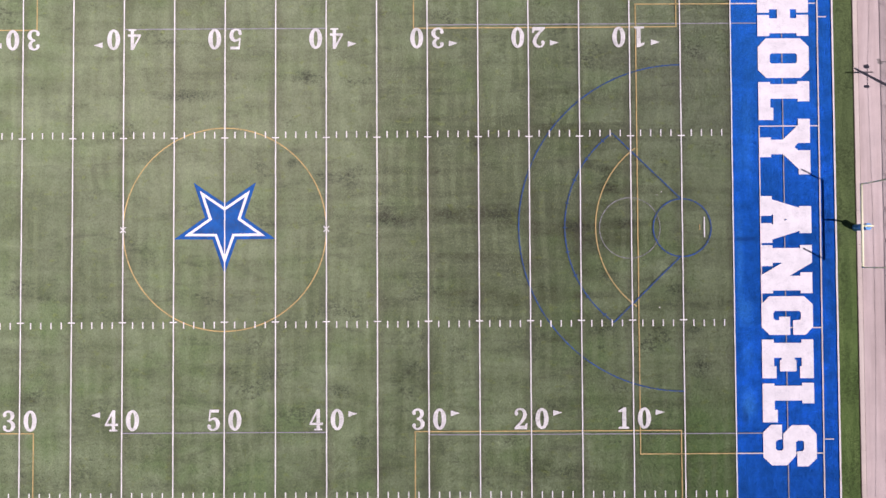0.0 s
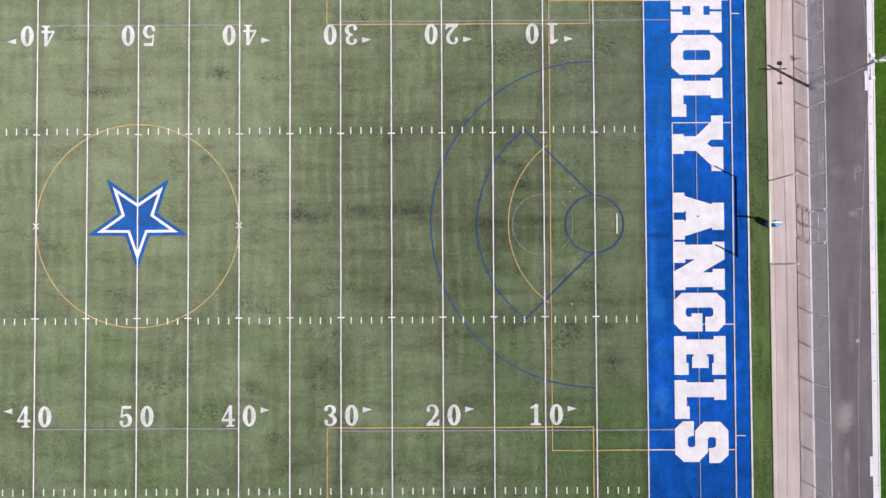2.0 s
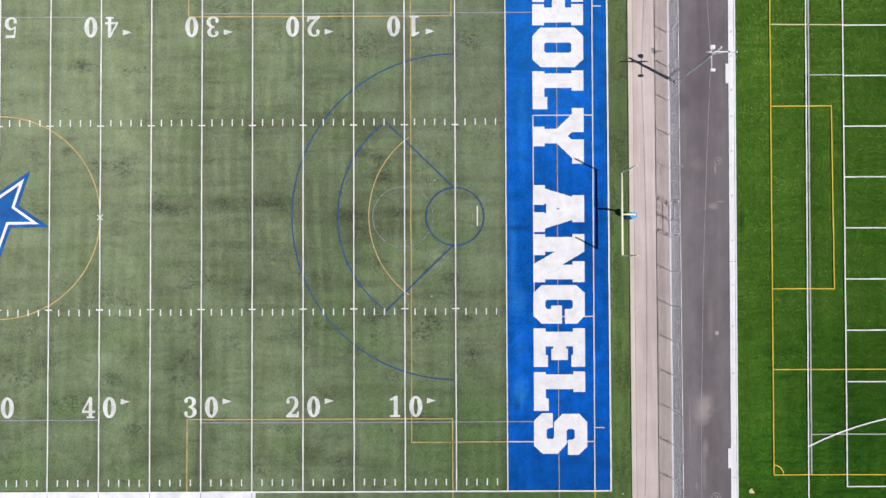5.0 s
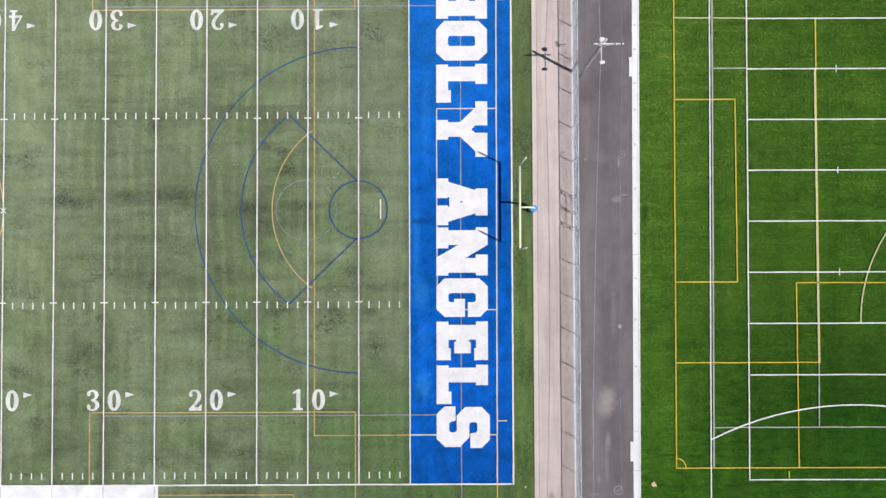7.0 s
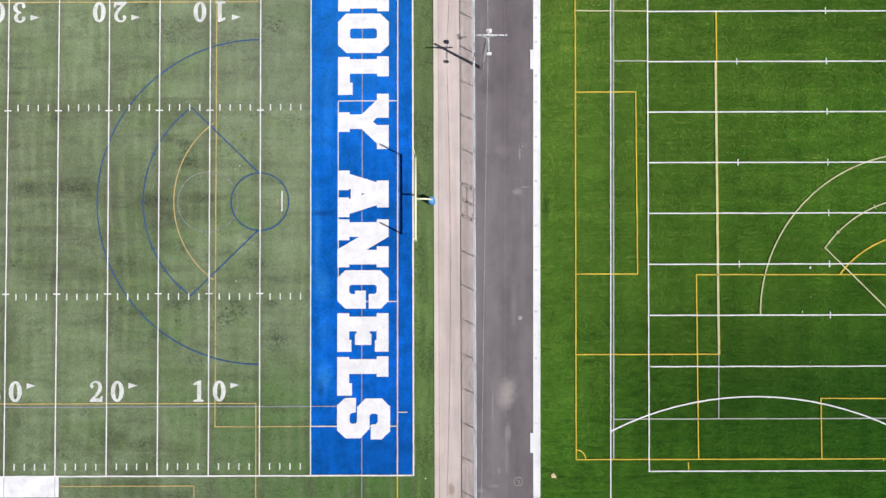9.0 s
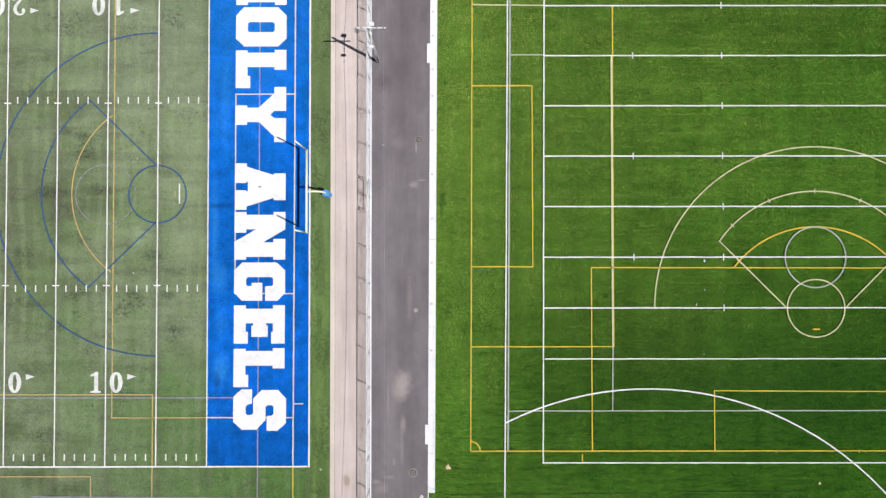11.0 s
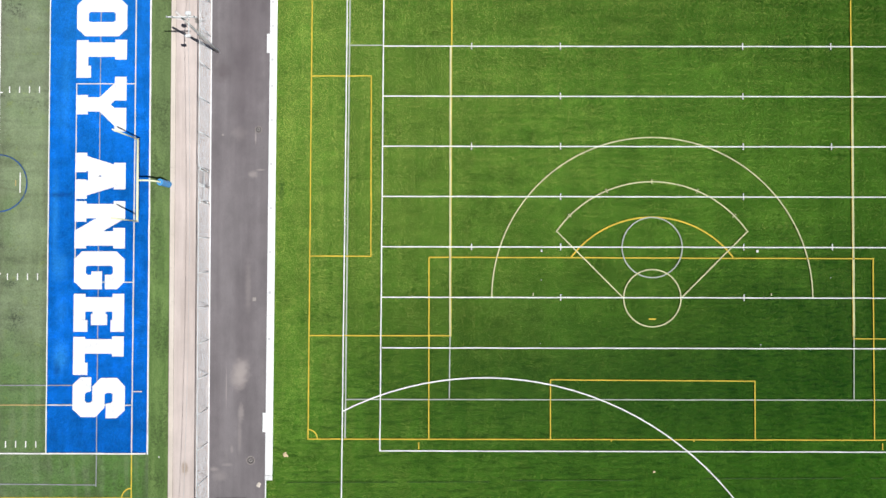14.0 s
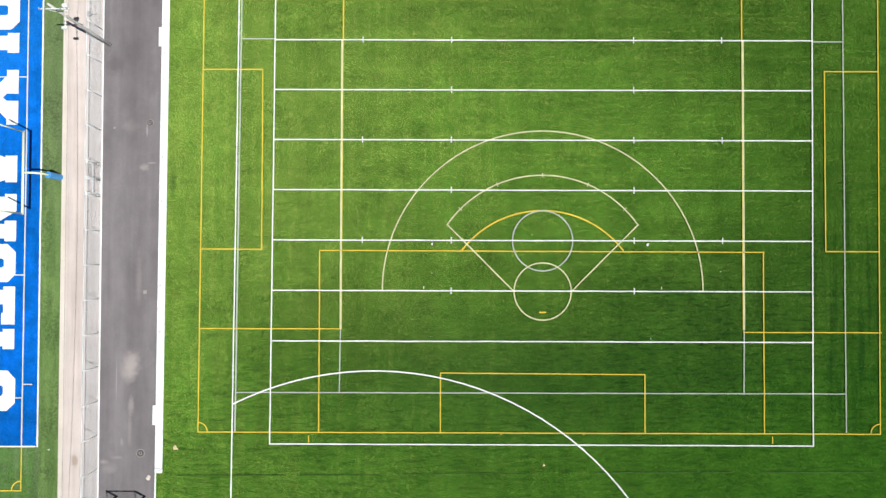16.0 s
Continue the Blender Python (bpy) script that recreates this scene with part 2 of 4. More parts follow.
def border_turf():
    n = Nodes("border_turf", 0.85)
    n.bsdf.inputs["Diffuse Roughness"].default_value = 1.0
    n.bsdf.inputs["Specular IOR Level"].default_value = 0.04
    f = n.noise(0.9, 0.12, 4, 0.65)
    col = n.mix(n.ramp(f, 0.35, 0.65), (0.14, 0.226, 0.069), (0.212, 0.318, 0.102))
    col = n.mix(n.math("MULTIPLY", n.blob(56, 13, 4, 20, 0.7), 0.6), col, (0.152, 0.196, 0.094))
    crumbs = n.math("MULTIPLY", n.ramp(n.noise(0.5, 0.25, 4, 0.6, (3, 3, 0)), 0.4, 0.62), n.ramp(n.noise(4, None, 5, 0.8), 0.42, 0.6))
    col = n.mix(n.math("MULTIPLY", crumbs, 0.5), col, (0.035, 0.045, 0.026))
    col = n.tint(col, n.noise(9.0, None, 2, 0.75), 0.8, 1.2)
    return n.done(col, n.noise(30, None, 2), 0.35, 0.02)


def paint(name, col, worn=0.35, under=(0.13, 0.15, 0.09), lo=0.86, hi=1.1, streak=False, scuff=0.0):
    """Turf paint: rubbed thin in places, with the fibres showing."""
    n = Nodes(name, 0.8)
    n.bsdf.inputs["Diffuse Roughness"].default_value = 0.8
    c = n.tint(col, n.noise(0.7, None, 4, 0.6), lo, hi)
    if streak:
        n.bsdf.inputs["Specular IOR Level"].default_value = 0.05
        c = n.tint(c, n.noise(1.6, 0.12, 4, 0.7), 0.9, 1.09)
        c = n.tint(c, n.noise(0.13, 0.1, 3, 0.6, (3, 3, 0)), 0.82, 1.13)
        for x, y, rx, ry, k in ((46.7, -7.7, 0.8, 1.6, 0.5), (46.9, -11.6, 0.6, 1.8, 0.3), (46.9, -15.9, 0.75, 1.5, 0.75), (46.3, -3.0, 0.4, 5.0, 0.45), (47.2, 8.0, 0.5, 5.0, 0.3), (46.5, 6.2, 0.5, 1.8, 0.2), (50.0, 18.0, 6.0, 13.0, 0.3)):
            c = n.mix(n.math("MULTIPLY", n.blob(x, y, rx, ry, 0.9), k), c, (0.04, 0.3, 0.74))
        for x, y, rx, ry, k in ((46.6, -1.1, 1.4, 0.3, 0.5), (46.6, -16.9, 0.35, 0.9, 0.4), (54.3, 0.6, 0.5, 2.5, 0.3)):
            c = n.mix(n.math("MULTIPLY", n.blob(x, y, rx, ry, 0.9), k), c, (0.008, 0.03, 0.15))
    rub = n.math("MULTIPLY", n.ramp(n.noise(1.3, None, 5, 0.7, (8, 1, 0)), 0.5 - scuff, 0.8 - scuff), n.ramp(n.noise(9 - 20 * scuff, None, 3, 0.8), 0.38, 0.62))
    c = n.mix(n.math("MULTIPLY", rub, worn), c, under)
    c = n.tint(c, n.noise(9, None, 2, 0.8), 0.76, 1.22) if streak else n.tint(c, n.noise(7, None, 4, 0.8), 0.93, 1.06)
    return n.done(c, n.noise(28, None, 2), 0.3, 0.015)


def concrete(name, a, b, along=0.06, joints=False):
    n = Nodes(name, 0.85)
    n.bsdf.inputs["Diffuse Roughness"].default_value = 0.8
    c = n.mix(n.ramp(n.noise(1.3, along, 4, 0.65), 0.35, 0.65), a, b)
    c = n.tint(c, n.noise(0.35, None, 4, 0.6), 0.93, 1.06)
    c = n.tint(c, n.noise(9, None, 4, 0.8), 0.94, 1.06)
    if joints:
        stain = n.blob(58.35, -25.9, 0.32, 0.62)
        c = n.mix(n.math("MULTIPLY", stain, 0.6), c, (0.34, 0.24, 0.16))
        for x, y, rx, ry in ((59.22, 14.82, 0.28, 0.2), (59.65, 14.86, 0.42, 0.07), (59.08, 15.05, 0.18, 0.14)):
            c = n.mix(n.math("MULTIPLY", n.blob(x, y, rx, ry, 0.5), 0.75), c, (0.17, 0.16, 0.14))
    return n.done(c, n.noise(22, None, 4), 0.2, 0.01)


def asphalt():
    n = Nodes("asphalt", 0.88)
    n.bsdf.inputs["Diffuse Roughness"].default_value = 1.0
    c = n.mix(n.ramp(n.noise(0.7, 0.06, 3, 0.5), 0.3, 0.7), ASPHALT_DARK, ASPHALT_PALE)
    c = n.tint(c, n.noise(0.3, 0.2, 5, 0.65, (4, 4, 0)), 0.84, 1.16)
    c = n.tint(c, n.noise(12, None, 4, 0.85), 0.86, 1.14)
    c = n.tint(c, n.noise(3.2, 0.05, 4, 0.6, (7, 2, 0)), 0.97, 1.03)
    dust = (0.48, 0.42, 0.4)
    for x, y, rx, ry, k in ((63.4, -17.1, 0.8, 1.3, 0.75), (63.15, -17.9, 0.75, 1.0, 0.6), (64.37, 0.8, 0.45, 0.35, 0.6), (65.05, 1.2, 0.4, 0.1, 0.6), (64.6, 4.15, 0.09, 0.6, 0.8), (63.1, 4.5, 0.8, 0.7, 0.22),
                            (62.06, -18.7, 0.06, 1.9, 0.55), (63.4, -20.9, 0.3, 0.9, 0.5), (63.3, -23.0, 0.2, 1.6, 0.3), (64.0, -9.5, 0.3, 2.6, 0.25), (61.0, -26.0, 0.4, 0.25, 0.45), (61.5, -26.6, 0.7, 0.5, 0.28),
                            (62.2, -25.6, 0.5, 0.16, 0.35), (62.6, -24.2, 0.16, 0.4, 0.4), (61.6, 4.4, 0.12, 0.1, 0.7)):
        c = n.mix(n.math("MULTIPLY", n.blob(x, y, rx, ry, 0.8), k), c, dust)
    scrape = n.math("MULTIPLY", n.ramp(n.noise(2.6, 0.1, 4, 0.7, (31, 8, 0)), 0.64, 0.72), n.ramp(n.noise(0.5, 0.25, 3, 0.6, (2, 17, 0)), 0.5, 0.65))
    c = n.mix(n.math("MULTIPLY", scrape, 0.3), c, dust)
    # far lane coloured darker, standing in for less light thrown back
    fresh = n.blob(64.0, 16.0, 2.2, 15.0, 0.8)
    c = n.mix(n.math("MULTIPLY", fresh, 0.3), c, (0.115, 0.088, 0.1))
    tar = n.blob(61.6, 10.2, 0.8, 1.0, 0.8)
    c = n.mix(n.math("MULTIPLY", tar, 0.35), c, (0.09, 0.065, 0.07))
    pale = n.ramp(n.noise(0.6, 0.22, 5, 0.7, (21, 2, 0)), 0.6, 0.8)
    c = n.mix(n.math("MULTIPLY", pale, 0.22), c, dust)
    return n.done(c, n.noise(45, None, 3), 0.3, 0.01)


def simple(name, col, rough=0.5, metal=0.0, lo=0.9, hi=1.08, scale=6.0):
    n = Nodes(name, rough, metal)
    c = n.tint(col, n.noise(scale, None, 4, 0.7), lo, hi)
    return n.done(c, n.noise(40, None, 3), 0.1, 0.005)


def wood():
    n = Nodes("weathered_pole_wood", 0.85)
    w = n.noise(14, 14, 4, 0.7)
    c = n.mix(n.ramp(w, 0.3, 0.7), (0.58, 0.53, 0.51), (0.8, 0.76, 0.73))
    return n.done(c, w, 0.4, 0.01)


OLD_DARK, OLD_PALE, OLD_GREEN = (0.146, 0.192, 0.094), (0.298, 0.374, 0.218), (0.165, 0.27, 0.098)
NEW_DARK, NEW_LIGHT = (0.285, 0.305, 0.066), (0.65, 0.67, 0.178)
ASPHALT_DARK, ASPHALT_PALE = (0.202, 0.177, 0.184), (0.257, 0.229, 0.236)

M_OLD, M_OLDFIBRE = old_turf("old_turf_infill", 1.0), old_turf("old_turf_fibre", 0.3)
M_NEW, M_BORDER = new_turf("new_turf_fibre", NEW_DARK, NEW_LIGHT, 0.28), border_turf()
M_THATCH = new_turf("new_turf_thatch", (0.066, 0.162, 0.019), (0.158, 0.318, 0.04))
M_WHITE = paint("white_turf_paint", (0.82, 0.81, 0.78), 0.22)
M_FRESH = paint("fresh_white_turf_paint", (0.9, 0.9, 0.87), 0.08, (0.3, 0.34, 0.2))
M_NUMBER = paint("white_number_paint", (0.74, 0.74, 0.71), 0.45, scuff=0.08)
M_LETTER = paint("white_letter_paint", (0.87, 0.855, 0.855), 0.4, (0.36, 0.37, 0.38), 0.92, 1.05, scuff=0.06)
M_STARBLUE = paint("star_blue_paint", (0.012, 0.125, 0.43), 0.65, (0.05, 0.09, 0.17), 0.72, 1.22, scuff=0.12)
M_BLUEFIBRE = paint("blue_fibre_paint", (0.015, 0.235, 0.71), 0.55, (0.012, 0.06, 0.24), 0.82, 1.17, True)
M_BLUE = paint("blue_turf_paint", (0.008, 0.15, 0.58), 0.55, (0.012, 0.045, 0.17), 0.82, 1.17, True)
M_BLUELINE = paint("blue_line_paint", (0.032, 0.105, 0.31), 0.9, (0.085, 0.115, 0.1), 0.75, 1.15, scuff=0.2)
M_ORANGE = paint("orange_line_paint", (0.62, 0.47, 0.2), 0.65, scuff=0.12)
M_TANLINE = paint("tan_line_paint", (0.72, 0.68, 0.64), 0.4)
M_GREYLINE = paint("grey_line_paint", (0.38, 0.38, 0.41), 0.6, scuff=0.12)
M_SILVER = paint("silver_line_paint", (0.54, 0.58, 0.49), 0.3)
M_FADED = paint("faded_grey_line_paint", (0.33, 0.34, 0.34), 0.85, scuff=0.25)
M_YELLOW = paint("yellow_line_paint", (0.78, 0.6, 0.075), 0.15, (0.3, 0.25, 0.02))
M_SAND = paint("sand_line_paint", (0.71, 0.7, 0.42), 0.2)
M_SLAB = paint("white_sideline_paint", (0.84, 0.83, 0.84), 0.25)
M_WALK = concrete("walkway_concrete", (0.6, 0.51, 0.47), (0.69, 0.6, 0.56), joints=True)
M_CURB = concrete("cream_curb_concrete", (0.68, 0.6, 0.53), (0.75, 0.68, 0.61))
M_WALL = concrete("white_concrete", (0.86, 0.85, 0.85), (0.91, 0.9, 0.9))
M_JOINT = simple("joint_shadow_dirt", (0.36, 0.3, 0.26), 0.95)
M_DIRT = simple("dark_dirt", (0.22, 0.18, 0.14), 0.95, 0.0, 0.6, 1.3, 2.0)
M_ASPHALT = asphalt()
M_STEEL = simple("galvanised_steel", (0.86, 0.87, 0.88), 0.5, 0.05)
M_POSTSTEEL = simple("bright_galvanised_steel", (0.88, 0.89, 0.9), 0.4, 0.0, 0.95, 1.0)
M_WIRE = simple("galvanised_wire", (0.8, 0.83, 0.88), 0.5, 0.05)
M_POST = simple("pale_yellow_paint", (0.96, 0.96, 0.64), 0.2)
M_PAD = simple("blue_vinyl_pad", (0.09, 0.34, 0.72), 0.4)
M_BLACK = simple("black_painted_steel", (0.012, 0.012, 0.013), 0.45)
M_NET = simple("black_netting", (0.02, 0.02, 0.02), 0.9)
M_CAST = simple("cast_iron", (0.11, 0.1, 0.1), 0.7, 0.3, 0.7, 1.3, 20)
M_LID = simple("worn_concrete_lid", (0.4, 0.36, 0.34), 0.9)
M_RIM = simple("manhole_concrete_collar", (0.36, 0.31, 0.29), 0.9)
M_WOOD = wood()
M_LAMP = simple("white_lamp_housing", (0.82, 0.82, 0.82), 0.4)
M_GLASSY = simple("floodlight_lens", (0.5, 0.52, 0.54), 0.12)
M_CABLE = simple("grey_cable", (0.55, 0.53, 0.53), 0.5)
M_INSUL = simple("porcelain_insulator", (0.5, 0.5, 0.5), 0.25)
M_SCRAP = simple("tan_scrap", (0.74, 0.57, 0.35), 0.8, 0.0, 0.8, 1.15, 9)
M_PAPER = simple("white_scrap", (0.75, 0.73, 0.7), 0.8)


# ---- mesh helpers ----
def mesh_of(bm, name):
    me = bpy.data.meshes.new(name)
    bm.to_mesh(me)
    bm.free()
    return me


def part(name, bm, material, parent=None, label="", smooth=False):
    """Link a bmesh or mesh as one object, under a thing or part if one is given."""
    me = mesh_of(bm, name) if isinstance(bm, bmesh.types.BMesh) else bm
    if not me.materials:
        me.materials.append(material)
    if smooth:
        for p in me.polygons:
            p.use_smooth = True
    ob = new(name, me)
    if parent is not None:
        ob.parent = parent
    if label:
        ob["label"] = label
    return ob


def thing(name, label, category, group="", kind="", at=(0, 0, 0)):
    ob = new(name)
    ob.location = at
    return tagged(ob, label, category, group, kind)


def box(bm, x0, x1, y0, y1, z0, z1, bevel=0.0):
    vs = bmesh.ops.create_cube(bm, size=1.0)["verts"]
    bmesh.ops.scale(bm, vec=(x1 - x0, y1 - y0, z1 - z0), verts=vs)
    bmesh.ops.translate(bm, vec=((x0 + x1) / 2, (y0 + y1) / 2, (z0 + z1) / 2), verts=vs)
    if bevel:
        es = list({e for v in vs for e in v.link_edges})
        bmesh.ops.bevel(bm, geom=es, offset=bevel, segments=2, affect="EDGES")
    return bm


def tube(bm, pts, r, seg=10, r1=None):
    """A round tube along a polyline, with capped ends."""
    pts = [Vector(p) for p in pts]
    rings = []
    for i, p in enumerate(pts):
        d = (pts[min(i + 1, len(pts) - 1)] - pts[max(i - 1, 0)]).normalized()
        side = d.cross(Vector((0, 0, 1)) if abs(d.z) < 0.9 else Vector((1, 0, 0))).normalized()
        up = side.cross(d)
        k = r if r1 is None else r + (r1 - r) * i / (len(pts) - 1)
        rings.append([bm.verts.new(p + k * (math.cos(a) * side + math.sin(a) * up)) for a in (2 * math.pi * j / seg for j in range(seg))])
    for a, b in zip(rings, rings[1:]):
        for j in range(seg):
            bm.faces.new((a[j], a[(j + 1) % seg], b[(j + 1) % seg], b[j]))
    bm.faces.new(rings[0][::-1])
    bm.faces.new(rings[-1])
    return bm


def flat(outlines, z=0.0):
    """A filled flat shape; the first outline is the rim, the others holes."""
    from mathutils.geometry import tessellate_polygon
    loops = [[Vector((x, y, 0)) for x, y in o] for o in outlines]
    pts = [p for o in loops for p in o]
    me = bpy.data.meshes.new("flat")
    tris = []
    for a, b, c in tessellate_polygon(loops):
        n = (pts[b] - pts[a]).cross(pts[c] - pts[a]).z
        if abs(n) > 1e-9:
            tris.append((a, b, c) if n > 0 else (a, c, b))
    me.from_pydata([(p.x, p.y, z) for p in pts], [], tris)
    return me


def stripe(name, x0, y0, x1, y1, w, material, parent, z):
    """A painted straight line, laid by hand: its edges stray a little along the way."""
    a, d = Vector((x0, y0)), Vector((x1 - x0, y1 - y0))
    k = max(1, int(d.length / 0.8))
    side = Vector((-d.y, d.x)).normalized()
    vs = []
    for i in range(k + 1):
        p = a + d * (i / k)
        stray = 0.016 * noise.noise((p.x * 0.5, p.y * 0.5, 3.0 + z * 50)) if k > 3 else 0.0
        for e, seed in ((1, 11.0), (-1, 23.0)):
            q = p + side * (stray + e * w / 2 * (1 + (0.22 * noise.noise((p.x * 1.3, p.y * 1.3, seed)) if k > 3 else 0.0)))
            vs.append((q.x, q.y, z))
    me = bpy.data.meshes.new(name)
    me.from_pydata(vs, [], [(2 * i + 1, 2 * i + 3, 2 * i + 2, 2 * i) for i in range(k)])
    return part(name, me, material, parent)


def curve_line(name, cx, cy, r, a0, a1, w, material, parent, z):
    """A painted arc about (cx, cy), angles in degrees."""
    k = max(8, int(abs(a1 - a0) / 3))
    ang = [radians(a0 + (a1 - a0) * i / k) for i in range(k + 1)]
    vs = [(cx + q * math.cos(a), cy + q * math.sin(a), z) for a in ang for q in (r - w / 2, r + w / 2)]
    me = bpy.data.meshes.new(name)
    me.from_pydata(vs, [], [(2 * i, 2 * i + 1, 2 * i + 3, 2 * i + 2) for i in range(k)])
    return part(name, me, material, parent)


def pile(parent, x0, x1, y0, y1, material, label, comb=0.0, gap=0.068, deep=0.078, blade=0.088, lean=0.0):
    """Turf fibres, one loose blade at each place of an uneven grid, brushed to lean towards +x by lean."""
    rng = np.random.default_rng(7)
    gx, gy = np.meshgrid(np.arange(x0 + gap / 2, x1, gap), np.arange(y0 + gap / 2, y1, gap))
    k = gx.size
    root = np.stack([gx.ravel(), gy.ravel()], 1) + rng.uniform(-0.45, 0.45, (k, 2)) * gap
    turn = rng.uniform(0, math.pi, k)
    half = np.stack([np.cos(turn), np.sin(turn)], 1) * (blade / 2 * rng.uniform(0.7, 1.2, k))[:, None]
    co = np.empty((k, 3, 3), dtype=np.float32)
    co[:, 0, :2], co[:, 1, :2] = root - half, root + half
    co[:, 2, :2] = root + rng.uniform(-0.02, 0.02, (k, 2))
    co[:, :2, 2] = -deep - 0.002
    # brush strokes lay the fibres lower in rows and, less so, in columns
    x, y = root[:, 0] - x0 + gap, root[:, 1] - y0 + gap

    def strokes(across, along, wide, length):
        table = rng.uniform(0, 1, (int(across.max() / wide) + 2, int(along.max() / length) + 3))
        lane, f = (across / wide).astype(int), along / length
        cell = f.astype(int)
        f = (f - cell) ** 2 * (3 - 2 * (f - cell))
        return table[lane, cell] * (1 - f) + table[lane, cell + 1] * f

    rows, cols = strokes(y, x, 0.2, 3.2), strokes(x, y, 0.42, 5.0)
    tall = rng.uniform(0.55, 0.98, k) * (1 - comb * (0.45 * rows + 0.55 * cols))
    co[:, 2, 2] = -deep * (1 - tall)
    co[:, 2, 1] += comb * 0.07 * (rows - 0.5)
    co[:, 2, 0] += comb * 0.05 * (cols - 0.5) + lean
    me = bpy.data.meshes.new("fibres")
    me.vertices.add(3 * k)
    me.vertices.foreach_set("co", co.ravel())
    me.loops.add(3 * k)
    me.loops.foreach_set("vertex_index", np.arange(3 * k, dtype=np.int32))
    me.polygons.add(k)
    me.polygons.foreach_set("loop_start", np.arange(0, 3 * k, 3, dtype=np.int32))
    me.update(calc_edges=True)
    ob = part("turf_fibres", me, material, parent, label)
    ob["kind"] = "stuff"
    return ob


YD = 0.9144
PILE, DEEP = 0.078, 0.1

# ---- ground ----
n = Nodes("grass_ground", 0.95)
M_GROUND = n.done(n.tint(n.mix(n.ramp(n.noise(0.03, None, 5), 0.35, 0.65), (0.05, 0.085, 0.022), (0.085, 0.12, 0.04)), n.noise(3, None, 4, 0.8), 0.75, 1.2), n.noise(20, None, 3), 0.4, 0.03)
ground = part("ground", box(bmesh.new(), -2500, 2500, -2500, 2500, -1.0, -0.12), M_GROUND)
tagged(ground, "flat mown grass land reaching to the horizon", "ground", kind="structure")

turf_old = part("turf_field", box(bmesh.new(), -60, 55.0, -24.66, 24.66, -0.1, -PILE), M_OLD)
tagged(turf_old, "faded grey-green artificial turf with black rubber crumb smears", "sports field", kind="structure")
border = part("turf_border", box(bmesh.new(), 55.0, 56.79, -40, 40, -0.1, -PILE), M_BORDER)
tagged(border, "narrow green turf strip between end zone and walkway", "grass strip", kind="structure")
for y0, y1 in ((-40, -24.66), (24.66, 40)):
    apron = part("turf_apron", box(bmesh.new(), -60, 54.995, y0, y1, -0.1, -PILE), M_OLD)
    tagged(apron, "artificial turf apron outside the side line, greener towards the corner", "grass strip", kind="structure")
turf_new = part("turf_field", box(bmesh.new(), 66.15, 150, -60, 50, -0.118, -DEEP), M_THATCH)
tagged(turf_new, "fresh dark green artificial turf with bright lines", "sports field", kind="structure")

pile(turf_old, -24, 45.7, -24.66, 23.5, M_OLDFIBRE, "matted faded turf fibres", blade=0.115, lean=-0.025)
for strip in [o for o in scene.objects if o.name.startswith("turf_apron")]:
    lo, hi = strip.bound_box[0], strip.bound_box[6]
    if lo[1] < -30:
        pile(strip, max(lo[0], -24), hi[0], -31, hi[1], M_OLDFIBRE, "short turf fibres", blade=0.115, lean=-0.025)
pile(border, 55.03, 56.79, -32, 24, M_BORDER, "short green turf fibres", blade=0.06)
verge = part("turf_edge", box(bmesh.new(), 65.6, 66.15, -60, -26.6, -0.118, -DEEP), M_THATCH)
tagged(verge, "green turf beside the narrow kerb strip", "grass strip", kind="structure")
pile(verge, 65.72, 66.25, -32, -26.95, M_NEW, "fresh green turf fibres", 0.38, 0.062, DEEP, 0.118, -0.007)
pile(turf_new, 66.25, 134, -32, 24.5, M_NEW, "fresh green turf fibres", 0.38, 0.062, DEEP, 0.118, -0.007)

# walkway with its cream edging, then the asphalt lane
walk_way = part("pavement", box(bmesh.new(), 57.27, 60.45, -60, 50, -0.1, 0.01), M_WALK)
tagged(walk_way, "pale tan concrete walkway beside the chain-link fence", "walkway", kind="structure")
edging = thing("curb", "cream concrete edging between turf and walkway", "curb", kind="structure")
bm = box(bmesh.new(), 56.83, 57.23, -3.05, 0, -0.1, 0.03, 0.012)
me = mesh_of(bm, "edging_block")
for i in range(24):
    ob = part("edging_block", me, M_CURB, edging)
    ob.location = (0, 32 - i * 3.06, 0)
tagged(part("trim", box(bmesh.new(), 57.23, 57.27, -60, 50, -0.1, -0.005), M_JOINT), "dirty joint along the walkway edging", "joint", kind="structure")
tagged(part("trim", box(bmesh.new(), 56.79, 56.828, -60, 50, -0.1, 0.006), M_DIRT), "dark dirt line between turf and edging", "joint", kind="structure")
road = part("road", box(bmesh.new(), 60.55, 66.1, -26.6, 50, -0.1, 0.004), M_ASPHALT)
box_bm = bmesh.new()
box_bm.from_mesh(road.data)
box(box_bm, 60.55, 65.66, -60, -26.6, -0.1, 0.004)
box_bm.to_mesh(road.data)
box_bm.free()
tagged(road, "worn grey asphalt lane with pale dust patches", "road", kind="structure")

mow = part("trim", box(bmesh.new(), 60.45, 60.55, -60, 50, -0.1, 0.03, 0.01), M_WALL)
tagged(mow, "thin pale concrete strip under the fence", "edging", kind="structure")

